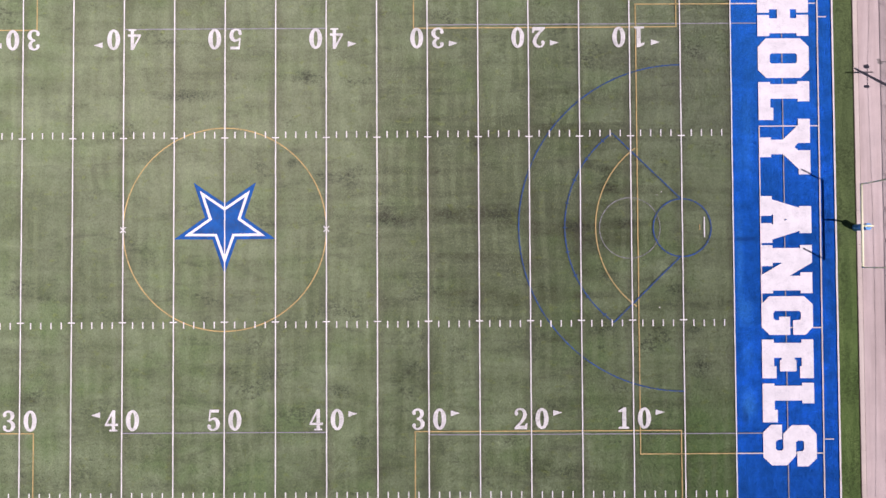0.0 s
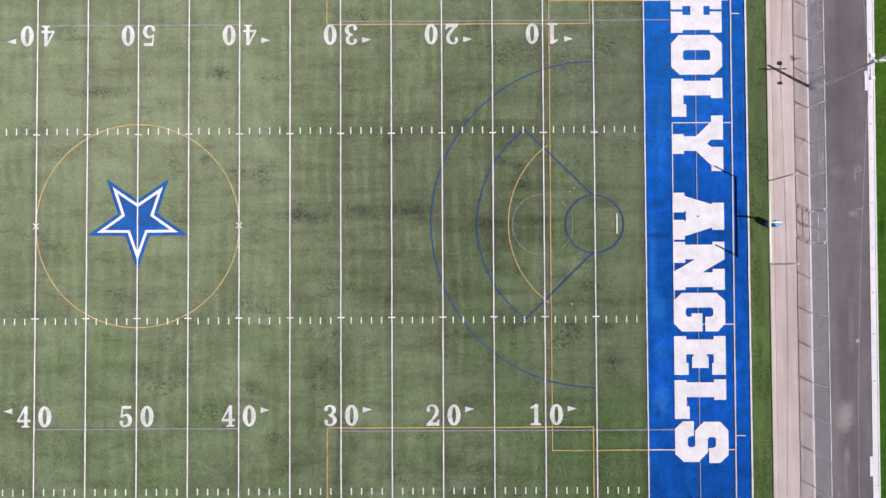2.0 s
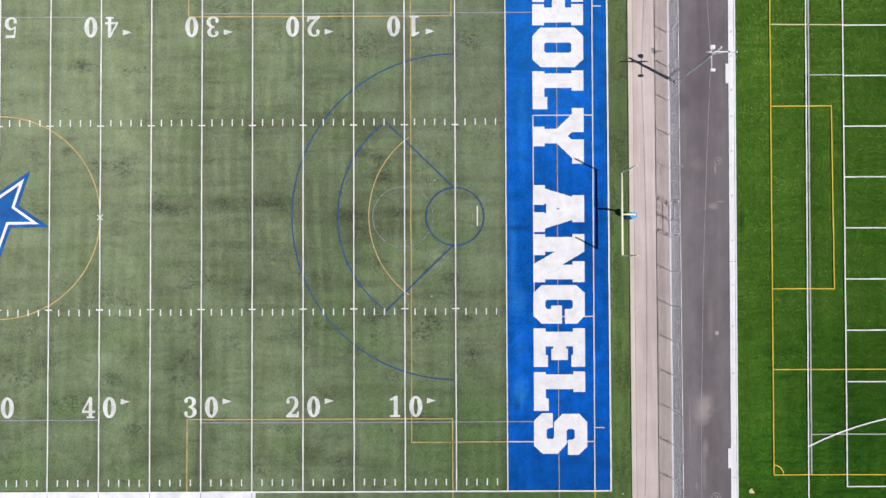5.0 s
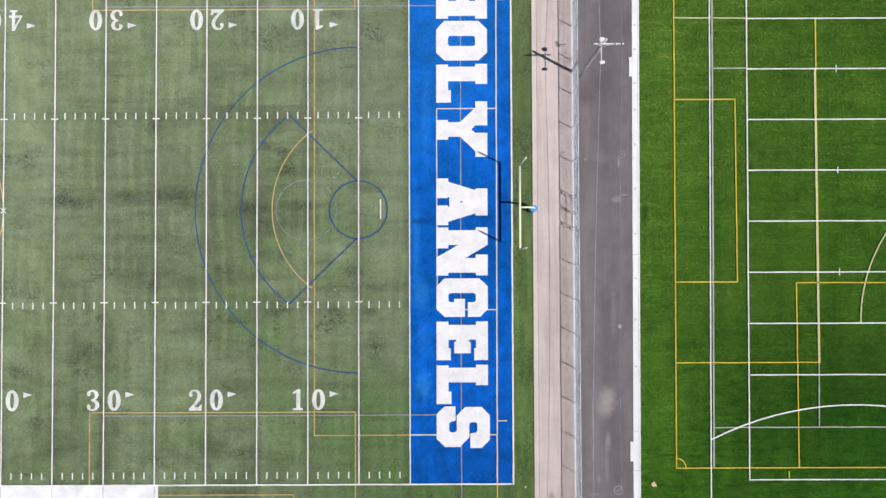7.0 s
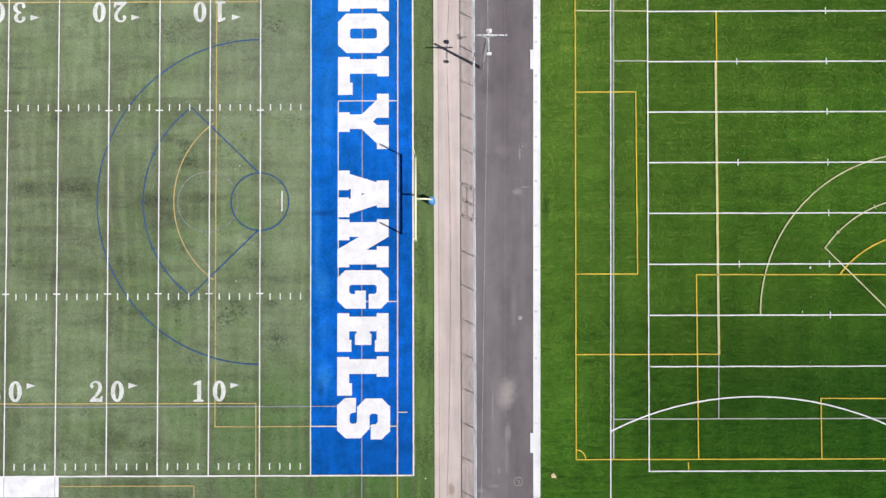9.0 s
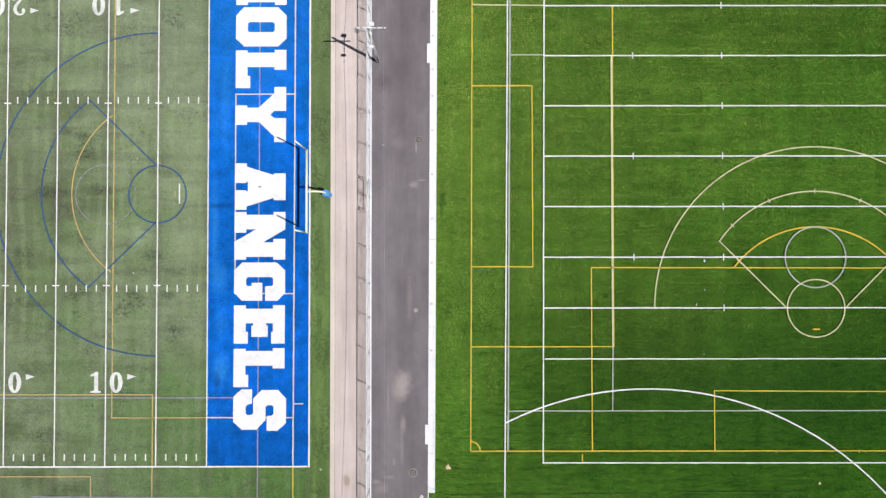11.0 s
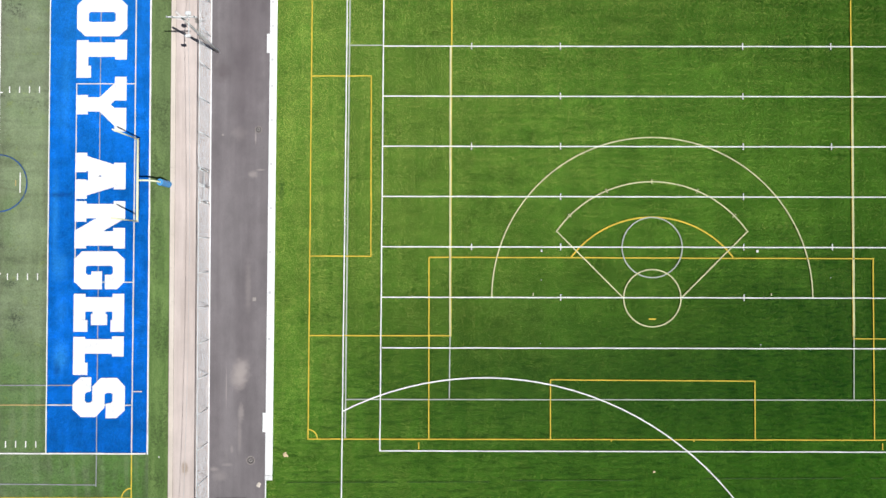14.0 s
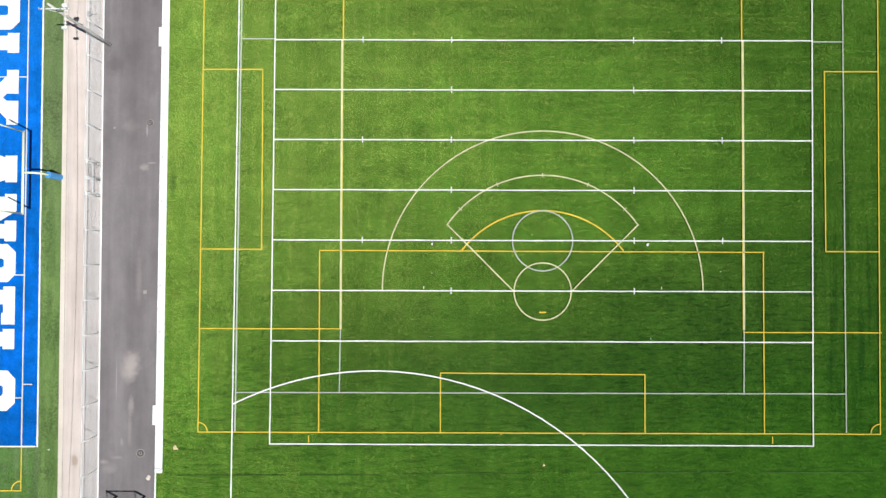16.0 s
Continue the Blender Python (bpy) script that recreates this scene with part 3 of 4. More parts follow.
# white concrete wall cap along the new field, a little askew, with two wider pads
CAP_X, CAP_TURN = 65.79, -0.006
cap = thing("wall_cap", "bright white concrete wall cap along the green field", "wall cap", kind="structure", at=(CAP_X, 0, 0))
cap.rotation_euler = (0, 0, CAP_TURN)
for a, b in ((50, 26.6), (26.6, 13.9), (13.9, 4.5), (4.5, -4.2), (-4.2, -12.1), (-12.1, -19.98), (-19.98, -23.45), (-23.45, -26.55)):
    part("cap_slab", box(bmesh.new(), 0.0, 0.5, b + 0.01, a - 0.01, -0.1, 0.06, 0.012), M_WALL, cap)
    part("cap_lip", box(bmesh.new(), 0.502, 0.64, b + 0.006, a - 0.006, -0.1, 0.1, 0.012), M_WALL, cap)
# mitred corner blocks at its end, then a narrow kerb
for corner in (((0.0, -26.95), (0.615, -26.57), (0.0, -26.57)), ((0.03, -26.97), (0.64, -26.97), (0.64, -26.6))):
    end = bmesh.new()
    low, high = ([end.verts.new((x, y, z)) for x, y in corner] for z in (-0.1, 0.08))
    end.faces.new(high)
    end.faces.new(low[::-1])
    for k in range(3):
        end.faces.new((low[k], low[(k + 1) % 3], high[(k + 1) % 3], high[k]))
    part("cap_end", end, M_WALL, cap)
part("kerb_strip", box(bmesh.new(), 0.0, 0.085, -60, -26.98, -0.1, 0.05, 0.012), M_WALL, cap)
for y in (12.8, -21.76):
    part("cap_pad", box(bmesh.new(), -0.27, -0.004, y - 0.88, y + 0.88, -0.1, 0.075, 0.015), M_WALL, cap)
sleeve = mesh_of(box(bmesh.new(), -0.11, 0.11, -0.11, 0.11, 0.05, 0.068, 0.008), "post_plate")
M_SLEEVE = simple("plate_grey", (0.66, 0.65, 0.66), 0.6)
for y in (16.6, 14.4, 11.3, 8.9, 5.75, 1.75, -2.3, -6.3, -10.0, -14.2):
    part("post_plate", sleeve, M_SLEEVE, cap).location = (0.25, y, 0)


# ---- markings on the old field ----
Z_GREY, Z_ORANGE, Z_ARC, Z_LETTER, Z_WHITE = 0.008, 0.012, 0.016, 0.02, 0.024
SIDE = 24.62
end_zone = part("end_zone", flat([[(45.72, -SIDE), (54.95, -SIDE), (54.95, SIDE), (45.72, SIDE)]], 0.004 - PILE), M_BLUE, turf_old, "royal blue painted end zone, mottled and worn")
pile(end_zone, 45.73, 54.94, -24.6, 23.5, M_BLUEFIBRE, "royal blue turf fibres")
for i in range(-5, 11):
    x = i * 5 * YD
    stripe("yard_line" if i < 10 else "goal_line", x, -SIDE, x, SIDE, 0.105, M_WHITE, turf_old, Z_WHITE)
stripe("end_line", 54.95, -SIDE - 0.07, 54.95, SIDE + 0.07, 0.15, M_WHITE, turf_old, Z_WHITE + 0.004)
for s in (-1, 1):
    stripe("side_line", -40, s * SIDE, 54.8, s * SIDE, 0.14, M_WHITE, turf_old, Z_WHITE + 0.004)
tick_mesh = flat([[(-0.052, -0.3), (0.052, -0.3), (0.052, 0.3), (-0.052, 0.3)]])
cross_mesh = flat([[(-0.32, -0.055), (0.32, -0.055), (0.32, 0.055), (-0.32, 0.055)]])
for i in range(-25, 50):
    for y in (8.52, -8.58, -23.78):
        if i % 5:
            part("hash_mark", tick_mesh, M_WHITE, turf_old).location = (i * YD, y, Z_WHITE)
        elif y > -20:
            part("hash_cross", cross_mesh, M_WHITE, turf_old).location = (i * YD, y - math.copysign(0.26, y), Z_WHITE + 0.004)
curve_line("centre_circle", 0, 0, 10 * YD, 0, 360, 0.11, M_ORANGE, turf_old, Z_ORANGE)
for x in (-10 * YD, 10 * YD):
    for s in (-1, 1):
        stripe("cross_mark", x - 0.25, -0.25 * s, x + 0.25, 0.25 * s, 0.09, M_WHITE, turf_old, Z_WHITE + 0.004 + 0.004 * (s > 0))

# soccer and lacrosse lines
for s in (-1, 1):
    stripe("box_line", 17.05, s * 18.16, 40.87, s * 18.16, 0.1, M_ORANGE, turf_old, Z_ORANGE)
    stripe("box_line", 17.05, s * 18.11, 17.05, s * 24.6, 0.1, M_ORANGE, turf_old, Z_ORANGE)
    stripe("box_line", 40.82, s * 18.21, 40.82, s * 32, 0.1, M_ORANGE, turf_old, Z_ORANGE)
    stripe("box_line", -17.05, s * 18.16, -40, s * 18.16, 0.1, M_ORANGE, turf_old, Z_ORANGE)
    stripe("box_line", -17.05, s * 18.11, -17.05, s * 24.6, 0.1, M_ORANGE, turf_old, Z_ORANGE)
    stripe("grey_line", 18.3, s * 18.45, 48.1, s * 18.45, 0.09, M_GREYLINE, turf_old, Z_GREY)
    stripe("grey_line", -9.1, s * 18.18, 9.1, s * 18.18, 0.09, M_GREYLINE, turf_old, Z_GREY)
    stripe("penalty_line", 37.1, s * 20.24, 45.7, s * 20.24, 0.1, M_ORANGE, turf_old, Z_ORANGE)
    stripe("penalty_line", 45.7, s * 20.24, 53.45, s * 20.24, 0.11, M_TANLINE, turf_old, Z_ORANGE)
    stripe("goal_area_line", 48.15, s * 9.07, 53.55, s * 9.07, 0.1, M_TANLINE, turf_old, Z_ORANGE)
    stripe("tick_line", 53.6, s * 19.0, 54.42, s * 19.0, 0.1, M_TANLINE, turf_old, Z_ORANGE)
    stripe("fan_line", 34.93, s * 8.5, 41.0, s * 2.6, 0.12, M_BLUELINE, turf_old, Z_ARC + 0.004)
    stripe("touch_line", 53.5, s * 24.6, 53.5, s * 28.6, 0.1, M_YELLOW, turf_old, Z_ORANGE)
    stripe("touch_line", 40.9, s * 28.62, 53.55, s * 28.62, 0.1, M_YELLOW, turf_old, Z_ORANGE + 0.004)
    curve_line("corner_arc", 53.5, s * 28.6, 0.85, 90 if s < 0 else 180, 180 if s < 0 else 270, 0.1, M_YELLOW, turf_old, Z_ARC)
    stripe("grey_line", 30.0, s * 27.3, 50.35, s * 27.45, 0.09, M_GREYLINE, turf_old, Z_GREY)
    stripe("bench_line", 23.3, s * 25.5, 35.35, s * 25.5, 0.1, M_ORANGE, turf_old, Z_GREY)
    stripe("bench_line", 35.3, s * 25.55, 35.3, s * 30, 0.1, M_ORANGE, turf_old, Z_ORANGE)
    stripe("bench_line", 23.3, s * 26.5, 23.3, s * 30, 0.1, M_YELLOW, turf_old, Z_ORANGE)
    # white band in front of the team benches
    part("bench_band", flat([[(-23.3, s * 25.55 - 0.93), (23.2, s * 25.55 - 0.93), (23.2, s * 25.55 + 0.93), (-23.3, s * 25.55 + 0.93)]], Z_GREY - 0.004), M_SLAB, turf_old)
for i in range(-5, 6):
    stripe("band_joint", i * 5 * YD, -26.46, i * 5 * YD, -24.64, 0.05, M_GREYLINE, turf_old, Z_ORANGE)
stripe("penalty_line", 37.15, -20.3, 37.15, 20.3, 0.1, M_ORANGE, turf_old, Z_GREY + 0.002)
stripe("goal_area_line", 48.19, -9.0, 48.19, 9.0, 0.1, M_TANLINE, turf_old, Z_GREY)
stripe("centre_line", 50.3, -27.6, 50.38, 27.6, 0.09, M_GREYLINE, turf_old, Z_GREY)
stripe("touch_line", 53.5, -24.6, 53.62, 24.6, 0.12, M_TANLINE, turf_old, Z_ARC)
curve_line("lacrosse_fan", 41.12, 0, 14.69, 90, 270, 0.12, M_BLUELINE, turf_old, Z_ARC)
curve_line("lacrosse_arc", 41.12, 0, 10.54, 126, 234, 0.12, M_BLUELINE, turf_old, Z_ARC)
for a in range(132, 232, 12):
    c = Vector((math.cos(radians(a)), math.sin(radians(a))))
    stripe("arc_tick", 41.12 + 10.35 * c.x, 10.35 * c.y, 41.12 + 10.73 * c.x, 10.73 * c.y, 0.09, M_BLUELINE, turf_old, Z_ARC + 0.004)
curve_line("crease_circle", 41.13, -0.05, 2.6, 0, 360, 0.13, M_BLUELINE, turf_old, Z_ARC + 0.004)
curve_line("faceoff_circle", 36.42, -0.06, 2.72, 0, 360, 0.09, M_FADED, turf_old, Z_ARC)
curve_line("penalty_arc", 42.15, 0.02, 8.8, 126, 234, 0.1, M_ORANGE, turf_old, Z_ARC)
stripe("goal_mark", 43.12, -0.92, 43.12, 0.92, 0.11, M_WHITE, turf_old, Z_WHITE)
stripe("penalty_mark", 42.71, -0.28, 42.71, 0.22, 0.1, M_ORANGE, turf_old, Z_ORANGE)


def star_outline(r, cy):
    """A five-pointed star with a point towards -y, a little wider than high."""
    pts = []
    for i in range(10):
        a = radians(-90 + 36 * i)
        q = r if i % 2 == 0 else r * 0.39
        pts.append((q * math.cos(a), cy + q * 0.955 * math.sin(a)))
    return pts


star = thing("star_emblem", "blue star with a white inner outline painted at midfield", "field emblem")
R, CY = 4.78, 0.54
part("star_border", flat([star_outline(R, CY), star_outline(R * 0.805, CY)], Z_ARC), M_STARBLUE, star, "royal blue outer star band")
part("star_outline", flat([star_outline(R * 0.805, CY), star_outline(R * 0.645, CY)], Z_ARC + 0.002), M_LETTER, star, "white star outline")
part("star_core", flat([star_outline(R * 0.645, CY)], Z_ARC + 0.004), M_STARBLUE, star, "royal blue star core")

# end zone lettering: u up the letter, v along the word, in twentieths of a metre
L_SHAPE = [[(0, 1), (21, 1), (21, 5), (69, 5), (69, 0), (90, 0), (90, 36), (69, 36), (69, 31), (21, 31), (21, 47), (26, 47), (26, 69), (0, 69)]]
H_HALF = [(35, 0), (58, 0), (58, 8), (69, 8), (69, 2), (90, 2), (90, 40), (69, 40), (69, 35), (21, 35), (21, 40), (0, 40), (0, 2), (21, 2), (21, 8), (35, 8)]
GLYPHS = {
    "H": [H_HALF, [(u, -v) for u, v in H_HALF]],
    "O": [[(14, 0), (75, 0), (90, 15), (90, 57), (75, 71), (15, 71), (0, 57), (0, 15)],
          [(24, 27), (66, 27), (69, 30), (69, 42), (66, 45), (24, 45), (21, 42), (21, 30)]],
    "Y": [[(0, 33), (21, 33), (21, 37), (42, 37), (69, 11), (69, 0), (90, 0), (90, 43), (69, 43), (62, 50), (69, 56), (90, 56), (90, 99), (69, 99), (69, 89),
           (42, 63), (21, 63), (21, 68), (0, 68)]],
    "A": [[(0, 0), (21, 0), (21, 6), (69, 21), (69, 18), (90, 18), (90, 66), (69, 66), (69, 62), (21, 77), (21, 83), (0, 83), (0, 48), (20, 48), (20, 50), (23, 50),
           (23, 33), (20, 33), (20, 35), (0, 35)], [(42, 40), (48, 42), (42, 44)]],
    "N": [[(0, 0), (21, 0), (21, 5), (69, 5), (69, 0), (90, 0), (90, 31), (51, 54), (69, 54), (69, 48), (90, 48), (90, 85), (69, 85), (69, 80), (21, 80), (21, 85),
           (0, 85), (0, 53), (38, 31), (21, 31), (21, 37), (0, 37)]],
    "G": [[(0, 14), (14, 0), (75, 0), (90, 14), (90, 54), (77, 68), (55, 68), (55, 42), (66, 42), (69, 39), (69, 29), (66, 26), (24, 26), (21, 29), (21, 39), (24, 42),
           (31, 42), (31, 36), (50, 36), (50, 68), (14, 68), (0, 54)]],
    "E": [[(0, 0), (21, 0), (21, 6), (69, 6), (69, 0), (90, 0), (90, 68), (66, 68), (66, 47), (69, 47), (69, 32), (57, 32), (57, 36), (60, 36), (60, 56), (31, 56),
           (31, 36), (34, 36), (34, 32), (21, 32), (21, 47), (25, 47), (25, 68), (0, 68)]],
    "L": L_SHAPE,
    "S": [[(0, 13), (14, 0), (33, 0), (33, 25), (25, 27), (22, 30), (22, 42), (25, 45), (32, 45), (35, 42), (35, 16), (50, 1), (79, 1), (93, 16), (93, 59), (78, 73),
           (59, 73), (59, 47), (68, 46), (71, 43), (71, 30), (68, 28), (60, 28), (57, 31), (57, 54), (41, 71), (15, 71), (0, 57)]],
}
lettering = thing("end_zone_lettering", "large white block words painted across the blue end zone", "field lettering")
for ch, v0 in (("H", -3), ("O", 41), ("L", 118), ("Y", 185), ("A", 322), ("N", 409), ("G", 499), ("E", 575), ("L", 651), ("S", 724)):
    shapes = [[(48.14 + u * 0.0512 - (v0 + v - 400) * 0.00012, 17.2 - (v0 + v - 38) * 0.05088) for u, v in o] for o in GLYPHS[ch]]
    if ch == "H":
        for o in shapes:
            part("letter_h", flat([o], Z_LETTER), M_LETTER, lettering)
    else:
        part("letter_" + ch.lower(), flat(shapes, Z_LETTER), M_LETTER, lettering)

# yard numbers, drawn on a grid 24 wide and 36 high
oval = [(12 + 11.5 * math.cos(radians(a)), 18 + 18 * math.sin(radians(a))) for a in range(0, 360, 12)]
hole = [(12 + 3.6 * math.cos(radians(a)), 18 + 13.5 * math.sin(radians(a))) for a in range(0, 360, 12)]
DIGITS = {
    "0": [oval, hole],
    "1": [[(3, 0), (21, 0), (21, 3), (16.5, 4), (16.5, 36), (12, 36), (3, 31), (3, 28), (9.5, 29), (9.5, 4), (3, 3)]],
    "2": [[(0, 0), (22, 0), (23, 10), (20, 10), (18, 6), (9, 6), (15, 12), (20, 18), (22, 25), (20, 31), (16, 35), (11, 36), (5, 35), (1, 31), (0, 26), (3, 23),
           (6, 24), (7, 27), (5, 30), (8, 33), (12, 32), (15, 28), (15, 23), (13, 18), (8, 11), (0, 3)]],
    "3": [[(0, 8), (2, 3), (7, 0), (12, 0), (18, 2), (22, 7), (22, 13), (19, 17), (15, 19), (19, 22), (21, 27), (19, 33), (13, 36), (8, 36), (3, 34), (0, 30), (1, 26),
           (4, 25), (7, 27), (6, 31), (9, 33), (12, 32), (14, 28), (14, 24), (12, 21), (8, 20), (8, 17), (12, 16), (15, 12), (15, 7), (13, 4), (9, 3), (6, 5), (7, 8),
           (5, 11), (2, 11)]],
    "4": [[(13, 36), (18, 36), (18, 13), (23, 13), (23, 9), (18, 9), (18, 3), (22, 3), (22, 0), (8, 0), (8, 3), (12, 3), (12, 9), (0, 9), (0, 12)],
          [(12, 13), (12, 27), (4, 13)]],
    "5": [[(0, 8), (2, 3), (7, 0), (13, 0), (19, 3), (22, 9), (22, 15), (19, 20), (14, 23), (9, 22), (5, 20), (6, 31), (20, 31), (21, 36), (4, 36), (2, 16), (5, 16),
           (9, 19), (13, 18), (15, 14), (15, 8), (13, 4), (9, 3), (6, 5), (7, 9), (4, 11), (1, 11)]],
}
digit_mesh = {d: flat([[((x - 12) * 0.051, (y - 18) * 0.0525) for x, y in o] for o in outs], Z_LETTER) for d, outs in DIGITS.items()}
arrow_mesh = flat([[(0, -0.26), (0.82, 0.02), (0, 0.26)]], Z_LETTER)
WORDS = {"1": "ten", "2": "twenty", "3": "thirty", "4": "forty", "5": "fifty"}
for row in (-1, 1):
    for i in range(-3, 5):
        d = str(5 - abs(i))
        no = thing("yard_number", "white painted serif yard number " + WORDS[d] + " on faded turf", "field number", "yard numbers", at=(i * 10 * YD, row * 17.05 if row < 0 else 17.25, 0))
        if row > 0:
            no.rotation_euler = (0, 0, math.pi)
        part("digit", digit_mesh[d], M_NUMBER, no).location = (-0.9, 0, 0)
        part("digit", digit_mesh["0"], M_NUMBER, no).location = (0.95, 0, 0)
        if i:
            a = part("arrow_mark", arrow_mesh, M_NUMBER, no)
            flip = (i > 0) == (row < 0)
            a.location = (1.95 if flip else -1.95, 0.5, 0)
            a.rotation_euler = (0, 0, 0 if flip else math.pi)

# ---- markings on the new field ----
CX = 100.78
W2, W3 = 0.113, 0.104
for i in range(8):
    y = -15.0 + i * 4.594
    stripe("yard_line" if i else "goal_line", 76.2, y, 125.4, y - 0.03, W2, M_FRESH, turf_new, Z_WHITE)
    if i:
        for x in (92.45, 109.12):
            part("hash_mark", tick_mesh, M_FRESH, turf_new).location = (x, y, Z_WHITE + 0.004)
        if i % 2 == 0:
            for x in (84.33, 117.18):
                part("hash_mark", tick_mesh, M_FRESH, turf_new).location = (x, y, Z_WHITE + 0.004)
stripe("end_line", 75.96, -24.32, 125.35, -24.38, W2, M_FRESH, turf_new, Z_WHITE)
stripe("side_line", 76.03, -24.27, 76.34, 26, W2, M_FRESH, turf_new, Z_WHITE + 0.004)
stripe("side_line", 125.28, -24.3, 125.55, 26, W2, M_FRESH, turf_new, Z_WHITE + 0.004)
stripe("long_line", 72.42, -45, 73.02, 26, W2, M_FRESH, turf_new, Z_WHITE)
stripe("grey_line", 72.86, -23.2, 73.26, 26, 0.13, M_SILVER, turf_new, Z_GREY)
stripe("grey_line", 128.3, -23.2, 128.3, 26, W3, M_SILVER, turf_new, Z_GREY)
for y, a, b in ((-19.68, 72.95, 128.3), (12.64, 73.15, 76.25), (12.45, 125.45, 128.3)):
    stripe("grey_line", a, y, b, y, W3, M_SILVER, turf_new, Z_GREY + 0.002)
stripe("sand_line", 69.75, 17.25, 76.25, 17.2, W3, M_SAND, turf_new, Z_GREY)
for x in (82.38, 119.1):
    in_x = x + (0.1 if x < 100 else -0.1)
    stripe("grey_line", x - 0.06, -19.62, x, -13.95, W3, M_SILVER, turf_new, Z_GREY + 0.004)
    stripe("sand_line", x, -13.9, x + 0.03, 12.6, 0.17, M_SAND, turf_new, Z_ARC)
    stripe("area_line", in_x + 0.03, 12.5, in_x + 0.03, 17.2, 0.12, M_YELLOW, turf_new, Z_ORANGE)
    stripe("area_line", in_x, -13.95, in_x + 0.03, 12.5, 0.06, M_YELLOW, turf_new, Z_ORANGE)
for a, b, y in ((69.56, 82.45, -13.9), (119.0, 131.6, -14.13)):
    stripe("area_line", a, y, b, y, W3, M_YELLOW, turf_new, Z_ORANGE + 0.002)
stripe("end_line", 69.45, -23.27, 131.42, -23.3, W3, M_YELLOW, turf_new, Z_ORANGE)
stripe("touch_line", 69.5, -23.25, 69.77, 26, W3, M_YELLOW, turf_new, Z_ORANGE)
stripe("touch_line", 131.37, -23.25, 131.55, 26, W3, M_YELLOW, turf_new, Z_ORANGE)
curve_line("corner_arc", 69.5, -23.25, 0.85, 0, 90, W3, M_YELLOW, turf_new, Z_ARC)
curve_line("corner_arc", 131.37, -23.25, 0.85, 90, 180, W3, M_YELLOW, turf_new, Z_ARC)
for x0, x1, dy in ((69.65, 75.16, 0.0), (131.5, 126.57, -0.1)):
    for y in (9.81 + dy, -6.67 + dy):
        stripe("team_box_line", x0, y, x1, y, W3, M_YELLOW, turf_new, Z_ORANGE + 0.002)
    stripe("team_box_line", x1, -6.72 + dy, x1, 9.86 + dy, W3, M_YELLOW, turf_new, Z_ORANGE + 0.004)
stripe("penalty_line", 80.43, -6.76, 120.98, -6.85, W3, M_YELLOW, turf_new, Z_ORANGE + 0.004)
for x in (80.46, 120.88):
    stripe("penalty_line", x, -6.8, x, -23.25, W3, M_YELLOW, turf_new, Z_ORANGE + 0.006)
stripe("goal_area_line", 91.45, -17.88, 110.1, -17.98, W3, M_YELLOW, turf_new, Z_ORANGE + 0.002)
for x in (91.5, 110.06):
    stripe("goal_area_line", x, -17.93, x, -23.25, W3, M_YELLOW, turf_new, Z_ORANGE + 0.004)
curve_line("penalty_arc", CX, -12.36, 9.27, 37.2, 142.8, 0.14, M_YELLOW, turf_new, Z_ARC + 0.002)
stripe("penalty_mark", CX - 0.32, -12.36, CX + 0.32, -12.36, 0.14, M_YELLOW, turf_new, Z_ORANGE)
for x in (79.55, 121.6):
    stripe("tick_line", x, -23.55, x, -24.2, W3, M_YELLOW, turf_new, Z_ORANGE + 0.002)
for x in (97.02, 104.5):
    stripe("goal_mark", x, -23.34, x, -23.46, 0.13, M_YELLOW, turf_new, Z_ORANGE + 0.002)
curve_line("lacrosse_fan", CX, -10.4, 14.6, 0, 180, 0.12, M_SAND, turf_new, Z_ARC)
curve_line("lacrosse_arc", CX, -10.45, 10.6, 35.4, 144.9, 0.12, M_SAND, turf_new, Z_ARC + 0.002)
for s in (-1, 1):
    stripe("fan_line", CX + s * 8.74, -4.33, CX + s * 2.7, -10.38, 0.12, M_SAND, turf_new, Z_ARC + 0.004)
    stripe("tick_line", CX + s * 10.83, -10.0, CX + s * 10.83, -10.25, 0.09, M_SAND, turf_new, Z_ARC)
for a in (45, 67, 90, 113, 135):
    c = Vector((math.cos(radians(a)), math.sin(radians(a))))
    stripe("arc_tick", CX + 10.38 * c.x, -10.45 + 10.38 * c.y, CX + 10.82 * c.x, -10.45 + 10.82 * c.y, 0.1, M_SAND, turf_new, Z_ARC + 0.004)
curve_line("crease_circle", CX, -10.46, 2.6, 0, 360, 0.12, M_SAND, turf_new, Z_ARC + 0.006)
curve_line("faceoff_circle", CX, -5.85, 2.74, 0, 360, 0.12, M_SILVER, turf_new, Z_ARC + 0.004)
M_SEAM = paint("dark_seam_rubber", (0.04, 0.09, 0.016), 0.95, (0.1, 0.22, 0.03), 0.7, 1.3, scuff=0.22)
for x0, x1, y in ((67.6, 77.5, -27.2), (78.5, 86.0, -27.15), (88.0, 99.0, -27.0), (105.5, 118.0, -26.8), (120.5, 131.0, -26.75)):
    stripe("turf_seam", x0, y, x1, y + 0.05, 0.08, M_SEAM, turf_new, Z_GREY)
ARC_X, ARC_Y, ARC_R = BIG_ARC
curve_line("infield_arc", ARC_X, ARC_Y, ARC_R, 0, 116.7, 0.128, M_FRESH, turf_new, Z_WHITE + 0.006)

